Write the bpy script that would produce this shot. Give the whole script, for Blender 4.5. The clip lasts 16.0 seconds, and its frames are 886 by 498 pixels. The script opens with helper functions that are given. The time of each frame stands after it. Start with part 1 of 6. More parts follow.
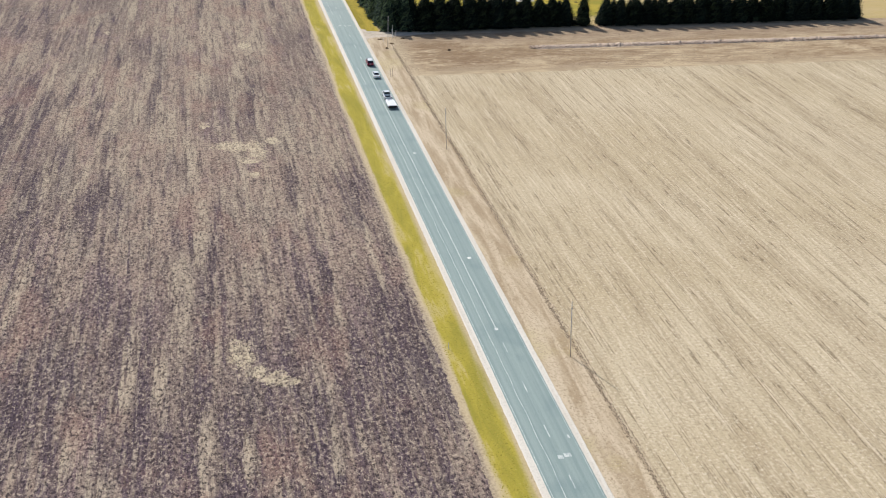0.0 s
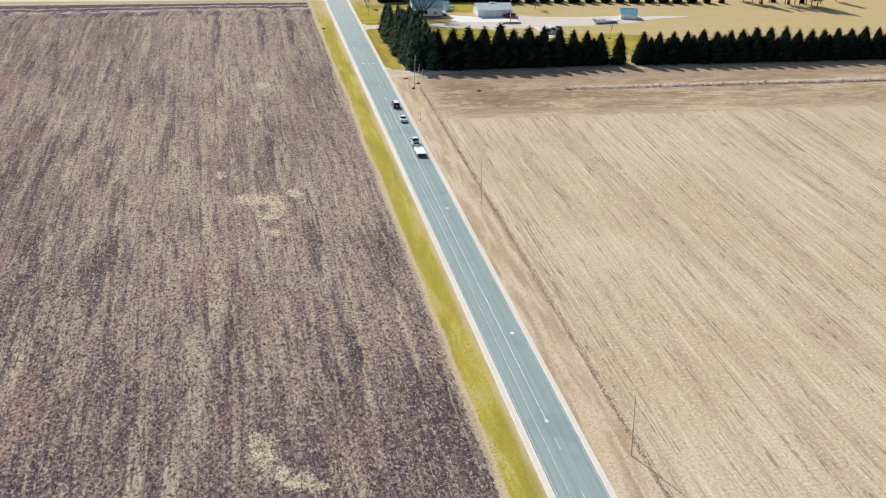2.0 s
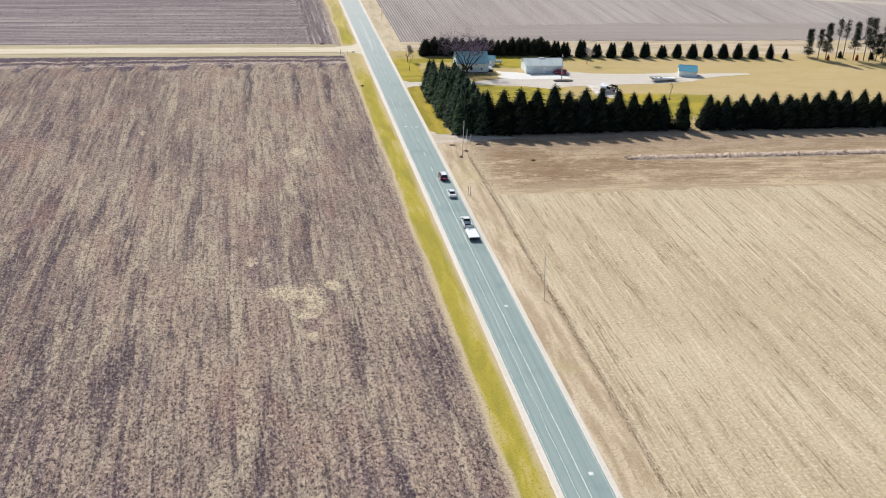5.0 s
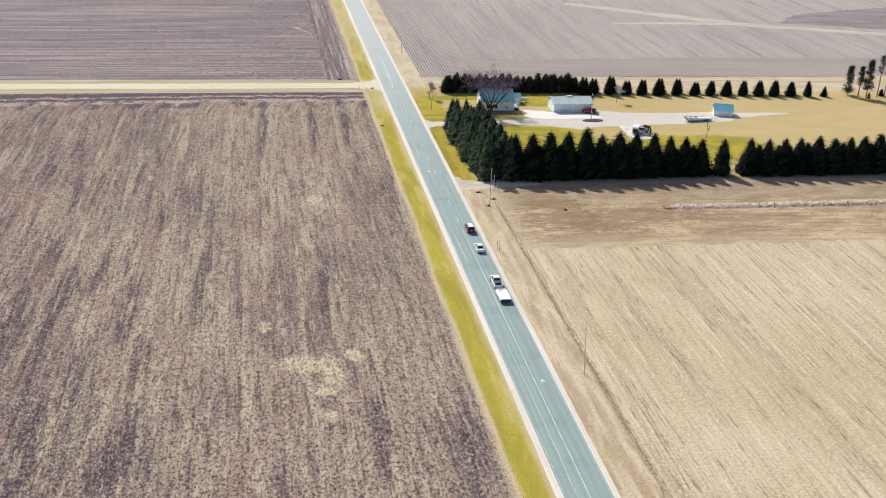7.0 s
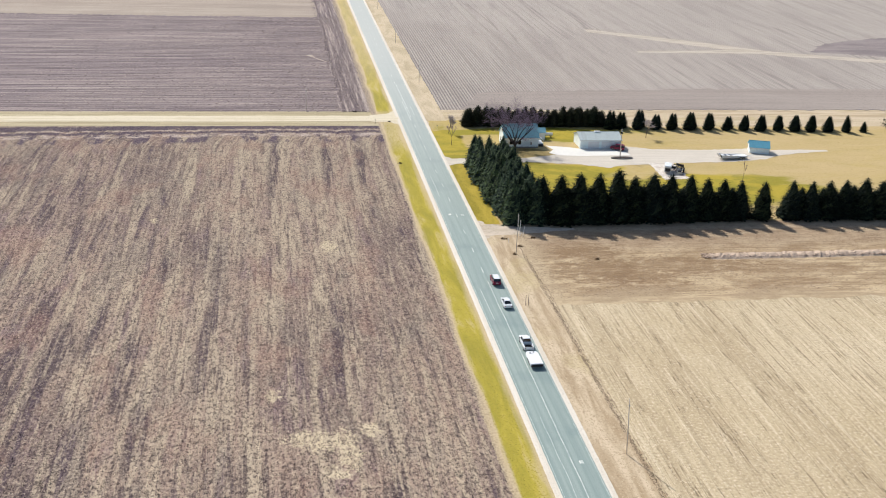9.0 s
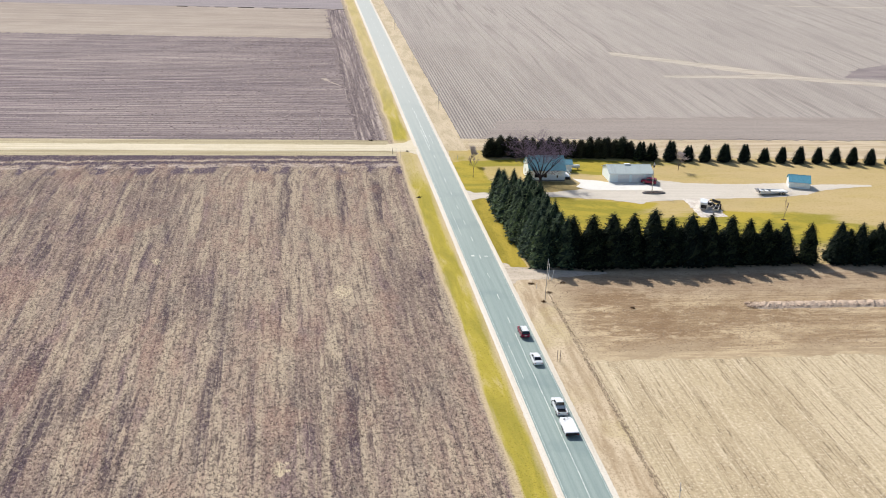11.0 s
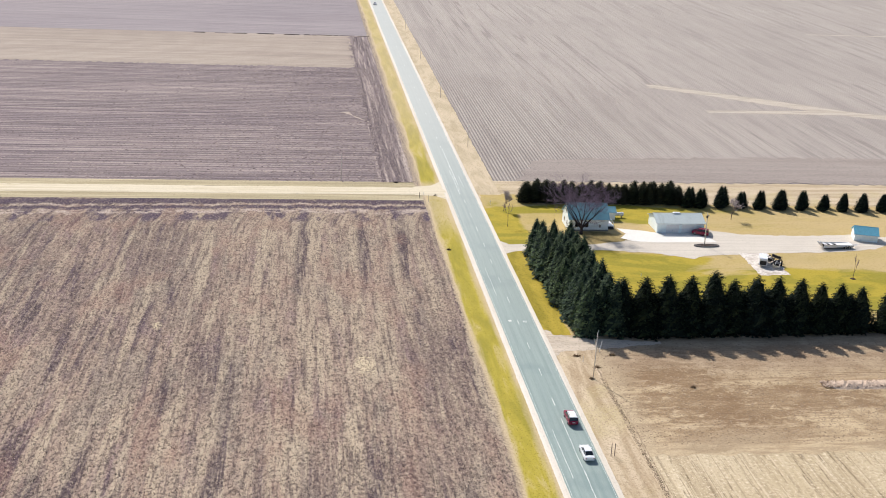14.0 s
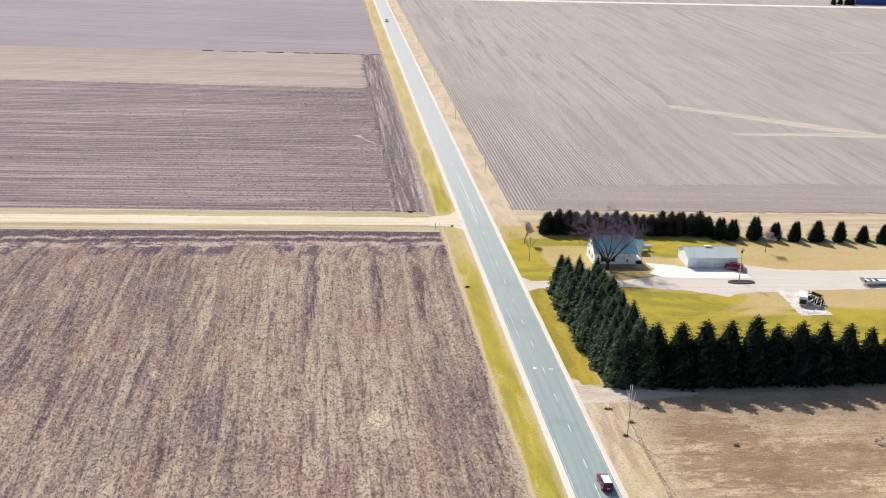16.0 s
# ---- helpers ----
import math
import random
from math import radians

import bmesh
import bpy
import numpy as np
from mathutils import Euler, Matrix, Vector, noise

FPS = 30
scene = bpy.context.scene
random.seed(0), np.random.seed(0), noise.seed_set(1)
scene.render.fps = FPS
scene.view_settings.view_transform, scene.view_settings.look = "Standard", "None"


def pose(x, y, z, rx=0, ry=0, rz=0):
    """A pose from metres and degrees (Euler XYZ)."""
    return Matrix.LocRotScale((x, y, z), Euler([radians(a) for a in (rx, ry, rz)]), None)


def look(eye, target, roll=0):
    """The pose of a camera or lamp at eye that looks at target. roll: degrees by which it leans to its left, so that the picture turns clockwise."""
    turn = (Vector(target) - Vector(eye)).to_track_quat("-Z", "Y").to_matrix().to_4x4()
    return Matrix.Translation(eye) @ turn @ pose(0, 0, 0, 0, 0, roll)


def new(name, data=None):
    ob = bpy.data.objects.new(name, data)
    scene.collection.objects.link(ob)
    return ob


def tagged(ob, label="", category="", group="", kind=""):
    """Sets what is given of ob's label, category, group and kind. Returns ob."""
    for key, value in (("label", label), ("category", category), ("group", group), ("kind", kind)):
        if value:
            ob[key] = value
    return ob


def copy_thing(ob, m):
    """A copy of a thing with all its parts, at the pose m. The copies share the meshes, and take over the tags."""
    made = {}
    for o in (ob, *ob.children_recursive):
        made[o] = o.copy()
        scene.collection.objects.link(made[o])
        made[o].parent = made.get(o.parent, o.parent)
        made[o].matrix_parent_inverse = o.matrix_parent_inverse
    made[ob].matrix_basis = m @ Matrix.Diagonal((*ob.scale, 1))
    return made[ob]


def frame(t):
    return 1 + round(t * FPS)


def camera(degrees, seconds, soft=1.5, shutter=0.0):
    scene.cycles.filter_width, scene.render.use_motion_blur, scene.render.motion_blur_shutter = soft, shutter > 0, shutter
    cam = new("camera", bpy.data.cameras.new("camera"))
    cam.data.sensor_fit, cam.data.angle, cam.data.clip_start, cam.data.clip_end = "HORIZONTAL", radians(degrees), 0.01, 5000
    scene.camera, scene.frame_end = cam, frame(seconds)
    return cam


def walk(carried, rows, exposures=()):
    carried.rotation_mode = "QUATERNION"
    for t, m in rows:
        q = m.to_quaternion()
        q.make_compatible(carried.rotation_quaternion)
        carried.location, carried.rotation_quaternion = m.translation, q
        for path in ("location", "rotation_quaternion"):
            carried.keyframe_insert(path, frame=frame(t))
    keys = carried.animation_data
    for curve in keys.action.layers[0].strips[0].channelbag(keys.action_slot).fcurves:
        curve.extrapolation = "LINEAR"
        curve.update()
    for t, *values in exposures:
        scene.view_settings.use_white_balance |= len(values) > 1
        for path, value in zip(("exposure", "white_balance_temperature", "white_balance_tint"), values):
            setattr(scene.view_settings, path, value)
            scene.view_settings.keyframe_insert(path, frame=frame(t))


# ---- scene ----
cam = camera(44.0, 16.0, 1.0)
# seconds, eye, heading right of the road, pitch, roll
PATH = [
    (0.0, -47.21, -164.55, 98.95, 13.003, -26.452, 1.999),
    (0.5, -47.42, -158.63, 98.71, 12.959, -26.173, 2.062),
    (1.0, -47.62, -152.83, 98.57, 12.823, -25.915, 2.114),
    (1.5, -47.81, -147.15, 98.50, 12.627, -25.669, 2.157),
    (2.0, -47.99, -141.56, 98.51, 12.393, -25.425, 2.192),
    (2.5, -48.15, -136.06, 98.56, 12.141, -25.178, 2.220),
    (3.0, -48.29, -130.62, 98.66, 11.883, -24.926, 2.243),
    (3.5, -48.41, -125.24, 98.77, 11.630, -24.667, 2.262),
    (4.0, -48.51, -119.91, 98.90, 11.388, -24.401, 2.277),
    (4.5, -48.59, -114.62, 99.04, 11.161, -24.131, 2.291),
    (5.0, -48.64, -109.35, 99.17, 10.949, -23.858, 2.305),
    (5.5, -48.67, -104.11, 99.29, 10.752, -23.585, 2.319),
    (6.0, -48.68, -98.89, 99.39, 10.568, -23.315, 2.335),
    (6.5, -48.66, -93.67, 99.47, 10.396, -23.051, 2.353),
    (7.0, -48.62, -88.47, 99.51, 10.230, -22.794, 2.373),
    (7.5, -48.55, -83.27, 99.52, 10.070, -22.547, 2.397),
    (8.0, -48.46, -78.07, 99.50, 9.911, -22.311, 2.425),
    (8.5, -48.36, -72.89, 99.44, 9.750, -22.087, 2.457),
    (9.0, -48.23, -67.70, 99.35, 9.585, -21.875, 2.493),
    (9.5, -48.09, -62.53, 99.22, 9.414, -21.674, 2.532),
    (10.0, -47.94, -57.37, 99.06, 9.237, -21.484, 2.574),
    (10.5, -47.78, -52.23, 98.87, 9.054, -21.303, 2.618),
    (11.0, -47.61, -47.11, 98.65, 8.864, -21.128, 2.663),
    (11.5, -47.43, -42.02, 98.42, 8.670, -20.958, 2.707),
    (12.0, -47.26, -36.97, 98.17, 8.474, -20.790, 2.750),
    (12.5, -47.09, -31.97, 97.92, 8.277, -20.622, 2.788),
    (13.0, -46.94, -27.03, 97.67, 8.084, -20.453, 2.820),
    (13.5, -46.80, -22.16, 97.43, 7.896, -20.281, 2.842),
    (14.0, -46.68, -17.37, 97.22, 7.717, -20.107, 2.852),
    (14.5, -46.58, -12.68, 97.05, 7.550, -19.934, 2.846),
    (15.0, -46.52, -8.11, 96.93, 7.395, -19.765, 2.820),
    (15.5, -46.50, -3.67, 96.88, 7.253, -19.606, 2.770),
    (16.0, -46.52, 0.62, 96.91, 7.122, -19.468, 2.690),
]
walk(cam, [(t, pose(x, y, z, 90 + pitch, 0, -yaw) @ pose(0, 0, 0, 0, 0, roll)) for t, x, y, z, yaw, pitch, roll in PATH],
     exposures=[(0.0, -0.03, 6300, 10), (5.0, 0.03, 6330, 10), (9.0, 0.12, 6450, 10), (13.0, 0.17, 6500, 11), (16.0, 0.18, 6500, 14)])

# ---- light ----
SUN_FROM = Vector((-0.42, 0.90, 0.0)).normalized()
SUN_HEIGHT = radians(41.5)

world = bpy.data.worlds.new("sky")
scene.world = world
world.use_nodes = True
wn = world.node_tree.nodes
sky = wn.new("ShaderNodeTexSky")
sky.sky_type = "NISHITA"
sky.sun_disc = False
sky.sun_elevation = SUN_HEIGHT
sky.sun_rotation = math.atan2(SUN_FROM.x, SUN_FROM.y)
sky.air_density, sky.dust_density, sky.ozone_density = 1.0, 1.6, 1.2
wn["Background"].inputs["Strength"].default_value = 0.112
world.node_tree.links.new(sky.outputs[0], wn["Background"].inputs["Color"])

sun_data = bpy.data.lights.new("sun", "SUN")
sun_data.energy, sun_data.angle, sun_data.color = 4.65, radians(0.55), (1.0, 0.965, 0.915)
sun = new("sun", sun_data)
to_sun = Vector((SUN_FROM.x * math.cos(SUN_HEIGHT), SUN_FROM.y * math.cos(SUN_HEIGHT), math.sin(SUN_HEIGHT)))
sun.matrix_world = look(to_sun * 400, (0, 0, 0))


# ---- material helpers ----
class Mat:
    """A small builder for procedural node materials, in world metres."""

    def __init__(self, name, rough=0.9, metal=0.0, spec=0.3):
        self.m = bpy.data.materials.new(name)
        self.m.use_nodes = True
        self.t = self.m.node_tree
        self.b = self.t.nodes["Principled BSDF"]
        self.b.inputs["Roughness"].default_value = rough
        self.b.inputs["Metallic"].default_value = metal
        self.b.inputs["Specular IOR Level"].default_value = spec
        self.geo = self.n("ShaderNodeNewGeometry")
        self.pos = self.geo.outputs["Position"]

    def n(self, kind):
        return self.t.nodes.new(kind)

    def put(self, socket, value):
        if isinstance(value, bpy.types.NodeSocket):
            self.t.links.new(value, socket)
        else:
            socket.default_value = value

    def math(self, op, a, b=0.0, c=0.0, clamp=False):
        n = self.n("ShaderNodeMath")
        n.operation, n.use_clamp = op, clamp
        for s, v in zip(n.inputs, (a, b, c)):
            self.put(s, v)
        return n.outputs[0]

    def split(self, vec=None):
        n = self.n("ShaderNodeSeparateXYZ")
        self.put(n.inputs[0], vec or self.pos)
        return n.outputs

    def scaled(self, sx, sy, sz=1.0, turn=0.0, vec=None, shift=(0, 0, 0)):
        n = self.n("ShaderNodeMapping")
        self.put(n.inputs["Vector"], vec or self.pos)
        n.inputs["Scale"].default_value = (sx, sy, sz)
        n.inputs["Rotation"].default_value = (0, 0, radians(turn))
        n.inputs["Location"].default_value = shift
        return n.outputs[0]

    def noise(self, vec=None, scale=1.0, detail=3.0, rough=0.55, warp=0.0):
        n = self.n("ShaderNodeTexNoise")
        self.put(n.inputs["Vector"], vec or self.pos)
        n.inputs["Scale"].default_value = scale
        n.inputs["Detail"].default_value = detail
        n.inputs["Roughness"].default_value = rough
        n.inputs["Distortion"].default_value = warp
        return n.outputs["Fac"]

    def step(self, v, lo, hi, a=0.0, b=1.0):
        n = self.n("ShaderNodeMapRange")
        n.interpolation_type = "SMOOTHSTEP"
        for k, x in zip(("Value", "From Min", "From Max", "To Min", "To Max"), (v, lo, hi, a, b)):
            self.put(n.inputs[k], x)
        return n.outputs[0]

    def mix(self, f, a, b, how="MIX"):
        n = self.n("ShaderNodeMix")
        n.data_type, n.blend_type = "RGBA", how
        self.put(n.inputs[0], f)
        for s, v in ((n.inputs[6], a), (n.inputs[7], b)):
            self.put(s, (*v, 1.0) if isinstance(v, tuple) and len(v) == 3 else v)
        return n.outputs[2]

    def random(self):
        return self.n("ShaderNodeObjectInfo").outputs["Random"]

    def island(self):
        return self.geo.outputs["Random Per Island"]

    def colour(self, c):
        self.put(self.b.inputs["Base Color"], (*c, 1.0) if isinstance(c, tuple) else c)
        return self

    def relief(self, height, strength=0.6, distance=0.1):
        n = self.n("ShaderNodeBump")
        n.inputs["Strength"].default_value = strength
        n.inputs["Distance"].default_value = distance
        self.put(n.inputs["Height"], height)
        self.put(self.b.inputs["Normal"], n.outputs[0])
        return self

    def blob(self, x, y, rx, ry, turn, wobble):
        """1 inside a ragged patch round (x, y), 0 outside."""
        v = self.scaled(1, 1, 0, 0, shift=(-x, -y, 0))
        sx, sy, _ = self.split(self.scaled(1 / rx, 1 / ry, 0, 0, vec=self.scaled(1, 1, 0, turn, vec=v)))
        d = self.math("SQRT", self.math("ADD", self.math("MULTIPLY", sx, sx), self.math("MULTIPLY", sy, sy)))
        return self.step(self.math("ADD", d, wobble), 0.75, 1.2, 1.0, 0.0)


def plain(name, col, rough=0.5, metal=0.0, grain=6.0, vary=0.25, spec=0.4, bump=0.0):
    """Paint, plastic, metal or glass-like surface with a little grime and unevenness."""
    m = Mat(name, rough, metal, spec)
    g = m.noise(scale=grain, detail=4)
    big = m.noise(scale=grain * 0.13, detail=2)
    f = m.math("MULTIPLY_ADD", g, 0.6, m.math("MULTIPLY", big, 0.4))
    dark = tuple(c * (1 - vary) for c in col)
    m.colour(m.mix(m.step(f, 0.3, 0.7), dark, col))
    m.put(m.b.inputs["Roughness"], m.step(g, 0.2, 0.8, max(0.02, rough - 0.08), min(1.0, rough + 0.1)))
    if bump:
        m.relief(g, bump, 0.02)
    return m.m


# ---- ground materials ----
NE_PITCH, NW_PITCH = 1.14, 2.6
SOIL_DAMP, SOIL_DRY, SOIL_STRAW = (0.214, 0.156, 0.130), (0.342, 0.250, 0.190), (0.462, 0.372, 0.264)
# streaks in the ploughed field: middle, half width, half length
DARK_STREAKS = [
    (-104, 208, 1.6, 9), (-97.8, 115, 2.2, 12), (-87, 66, 2.1, 10), (-79.4, -16, 1.4, 6), (-72.7, 165, 1.3, 8), (-72, 67, 2.5, 9),
    (-71.5, 96, 1.7, 7), (-61.5, 131, 1.6, 11), (-61.6, -21, 1.2, 6), (-49.7, 7, 1.6, 9), (-48.6, 28, 0.8, 11),
    (-47.2, 244, 1.7, 22), (-44.3, -22, 1.0, 5), (-36.4, 117, 0.9, 7), (-35.5, -31, 1.3, 8), (-35.2, 135, 1.5, 10), (-32.2, -33, 1.0, 9),
    (-31.9, 244, 1.4, 18), (-31, 5, 1.3, 9), (-29.9, 66, 1.6, 10), (-21.7, 242, 1.5, 17), (-19.3, -6, 1.6, 18), (-16.6, 55, 1.3, 10),
    (-90, 124, 2.4, 12), (-95, 140, 2.4, 11), (-76, 120, 1.5, 11), (-83.5, 137, 1.4, 9), (-61.5, 121, 1.5, 9), (-27.5, 20, 1.4, 12), (-14.8, -4, 1.5, 14),
]
PALE_STREAKS = [
    (-83, 76, 1.1, 9), (-83, 25, 1.3, 10), (-82, 113, 1.2, 10), (-79, 127, 1.2, 7), (-78.4, 158, 1.3, 8), (-75.5, 79, 1.4, 7),
    (-70.3, 232, 1.4, 17), (-70, -28, 1.1, 5), (-65, 125, 1.1, 11), (-62.3, -8, 1.2, 12), (-57.3, -10, 1.3, 6), (-56.6, 248, 1.4, 24),
    (-54, 17, 2.2, 14), (-50.6, -32, 1.5, 10), (-50.3, 44, 1.7, 15), (-47.2, 158, 1.2, 13), (-44.7, -33, 1.1, 5), (-43, 187, 1.1, 12),
    (-39.5, 138, 1.5, 20), (-37, 153, 1.3, 9), (-32.2, -32, 1.1, 6), (-31.8, 123, 1.2, 11), (-31.8, 182, 1.7, 8), (-16.5, 26, 0.6, 12),
]
def streaks(m, x, y, rows):
    """1 along the middle of long soft streaks that follow the rows, 0 away from them."""
    near = None
    for px, py, rx, ry in rows:
        u = m.math("MULTIPLY_ADD", x, 1 / rx, -px / rx)
        v = m.math("MULTIPLY_ADD", y, 1 / ry, -py / ry)
        d = m.math("MULTIPLY_ADD", v, v, m.math("MULTIPLY", u, u))
        near = d if near is None else m.math("MINIMUM", near, d)
    return m.step(near, 0.35, 1.9, 1.0, 0.0)


def soil_tone(m):
    """The ploughed field's broad colouring: trodden soil and straw, with dark and pale streaks along the rows."""
    x, y, _ = m.split()
    # the streaks swing aside where the tractor turned at the field's end
    turn = m.math("POWER", m.step(y, 252, 288), 2.0)
    bend = m.n("ShaderNodeCombineXYZ")
    m.put(bend.inputs[0], m.math("SUBTRACT", x, m.math("MULTIPLY", turn, 5.5)))
    m.put(bend.inputs[1], y)
    at = bend.outputs[0]
    area = m.noise(m.scaled(0.028, 0.012), 1.0, 3)
    hue = m.noise(m.scaled(0.11, 0.035, 1, 2.0, shift=(7, 19, 0)), 1.0, 4, 0.6, 0.6)
    band = m.noise(m.scaled(0.36, 0.020, 1, 1.5, vec=at), 1.0, 4, 0.60, 0.35)
    other = m.noise(m.scaled(0.44, 0.024, 1, 1.5, vec=at, shift=(37, 11, 0)), 1.0, 4, 0.60, 0.35)
    fine = m.noise(m.scaled(1.5, 0.17, 1, 1.5, vec=at), 1.0, 4, 0.66, 0.4)
    lump = m.noise(m.scaled(0.85, 0.45, 1, 1.5, vec=at), 1.0, 4, 0.68, 0.5)
    thread = m.noise(m.scaled(0.95, 0.060, 1, 1.5, vec=at, shift=(15, 2, 0)), 1.0, 4, 0.62, 0.3)
    lean = m.math("ADD", m.step(x, -105, -50, -0.058, 0.010), m.math("MULTIPLY", m.math("SUBTRACT", area, 0.5), 0.22))
    lean = m.math("ADD", lean, m.step(y, -30, 120, -0.085, 0.050))
    soil = m.mix(m.step(m.math("ADD", area, lean), 0.38, 0.60), SOIL_DAMP, SOIL_DRY)
    col = m.mix(m.step(hue, 0.50, 0.64, 0.0, 0.48), soil, (0.262, 0.226, 0.178))
    col = m.mix(m.step(hue, 0.34, 0.47, 0.60, 0.0), col, (0.215, 0.144, 0.150))
    col = m.mix(m.step(m.math("ADD", other, lean), 0.35, 0.50, 0.85, 0.0), col, (0.088, 0.059, 0.078))
    col = m.mix(m.step(m.math("ADD", band, lean), 0.51, 0.67, 0.0, 0.75), col, SOIL_STRAW)
    # long streaks of damp soil and of straw, ragged at their rims
    shake = m.math("SUBTRACT", thread, 0.5)
    wx = m.math("ADD", m.math("MULTIPLY_ADD", y, -0.035, x), m.math("MULTIPLY", shake, 6.0))
    wy = m.math("ADD", y, m.math("MULTIPLY", m.math("SUBTRACT", fine, 0.5), 16.0))
    col = m.mix(m.math("MULTIPLY", streaks(m, wx, wy, [(px - 0.035 * py, py, rx * 0.85, ry * 1.4) for px, py, rx, ry in DARK_STREAKS]), m.step(thread, 0.42, 0.62, 0.88, 0.40)), col, (0.062, 0.042, 0.060))
    col = m.mix(m.math("MULTIPLY", streaks(m, wx, wy, [(px - 0.035 * py, py, rx * 0.9, ry * 1.2) for px, py, rx, ry in PALE_STREAKS]), m.step(thread, 0.38, 0.58, 0.42, 0.80)), col, SOIL_STRAW)
    col = m.mix(m.step(thread, 0.34, 0.49, m.step(y, 60, 190, 0.78, 0.68), 0.0), col, (0.112, 0.079, 0.074))
    col = m.mix(m.step(thread, 0.52, 0.68, 0.0, m.step(y, 60, 190, 0.54, 0.44)), col, SOIL_STRAW)
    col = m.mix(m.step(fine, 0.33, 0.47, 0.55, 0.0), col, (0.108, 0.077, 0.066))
    col = m.mix(m.step(fine, 0.54, 0.70, 0.0, 0.40), col, SOIL_STRAW)
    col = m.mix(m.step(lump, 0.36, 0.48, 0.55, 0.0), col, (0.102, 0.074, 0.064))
    col = m.mix(m.step(lump, 0.54, 0.68, 0.0, 0.40), col, SOIL_STRAW)
    red = m.noise(m.scaled(0.09, 0.035, shift=(3, 8, 0)), 1.0, 4, 0.65)
    col = m.mix(m.step(red, 0.52, 0.66, 0.0, 0.36), col, (0.30, 0.170, 0.130))
    wob = m.math("MULTIPLY", m.math("SUBTRACT", m.noise(scale=0.62, detail=6, rough=0.8, warp=1.2), 0.5), 4.4)
    pale = None
    for px, py, rx, ry, spin in PALE_PATCHES:
        b = m.blob(px, py, rx, ry, spin, wob)
        pale = b if pale is None else m.math("MAXIMUM", pale, b)
    col = m.mix(m.math("MULTIPLY", pale, m.step(lump, 0.36, 0.58, 0.30, 0.85)), col, (0.62, 0.51, 0.34))
    # dark turned furrows along the field's end, with pale spills thrown out from them
    drift = m.math("MULTIPLY", m.math("SUBTRACT", m.noise(m.scaled(0.16, 0.03), 1.0, 4, 0.7), 0.5), 7.0)
    v = m.math("ADD", m.math("ADD", y, drift), m.math("MULTIPLY", m.step(x, -140, -50, 1.0, 0.0), 3.0))
    frac = m.noise(m.scaled(0.20, 0.34, 1, 20), 1.0, 4, 0.72)

    def furrow(at_y, half):
        return m.step(m.math("ABSOLUTE", m.math("SUBTRACT", v, at_y)), half * 0.5, half, 1.0, 0.0)

    low = m.math("MULTIPLY", m.math("MAXIMUM", furrow(285.4, 3.6), furrow(279.4, 1.6)), m.step(frac, 0.30, 0.44))
    col = m.mix(m.math("MULTIPLY", low, 0.88), col, (0.070, 0.048, 0.078))
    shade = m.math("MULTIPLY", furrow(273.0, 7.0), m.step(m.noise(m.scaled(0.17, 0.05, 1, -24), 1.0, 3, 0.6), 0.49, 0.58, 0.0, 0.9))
    col = m.mix(shade, col, (0.090, 0.064, 0.092))
    high = m.math("MULTIPLY", m.math("MAXIMUM", furrow(281.8, 0.8), furrow(275.8, 2.2)), m.step(frac, 0.43, 0.55))
    return m.mix(m.math("MULTIPLY", high, 0.85), col, (0.52, 0.42, 0.35)), lump


def mat_ploughed():
    """Dark brown worked soil with trodden corn straw in long streaks along the rows."""
    m = Mat("ploughed_soil", 0.95, spec=0.15)
    _, y, _ = m.split()
    col, lump = soil_tone(m)
    clod = m.noise(m.scaled(1.0, 0.62), 1.9, 3, 0.62, 0.3)
    grit = m.noise(scale=4.2, detail=2, rough=0.6)
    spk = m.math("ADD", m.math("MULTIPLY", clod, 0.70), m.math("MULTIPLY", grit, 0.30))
    # near-black specks: the clods' small shadows painted in, stronger at the south end
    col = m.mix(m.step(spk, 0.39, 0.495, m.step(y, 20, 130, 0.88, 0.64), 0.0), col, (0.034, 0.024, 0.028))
    col = m.mix(m.step(spk, 0.52, 0.63, 0.0, m.step(y, 20, 130, 0.58, 0.36)), col, (0.56, 0.45, 0.33))
    m.colour(col).relief(m.math("ADD", spk, m.math("MULTIPLY", lump, 0.5)), 0.9, 0.35)
    return m.m


def mat_soil_bits(name, dark, light):
    """Clods and scraps that take the tone of the soil they lie on, each a little darker or paler."""
    m = Mat(name, 0.95, spec=0.15)
    col, _ = soil_tone(m)
    i = m.island()
    col = m.mix(m.step(i, 0.0, 0.55, 0.60, 0.0), col, dark)
    m.colour(m.mix(m.step(i, 0.55, 1.0, 0.0, 0.36), col, light))
    return m.m


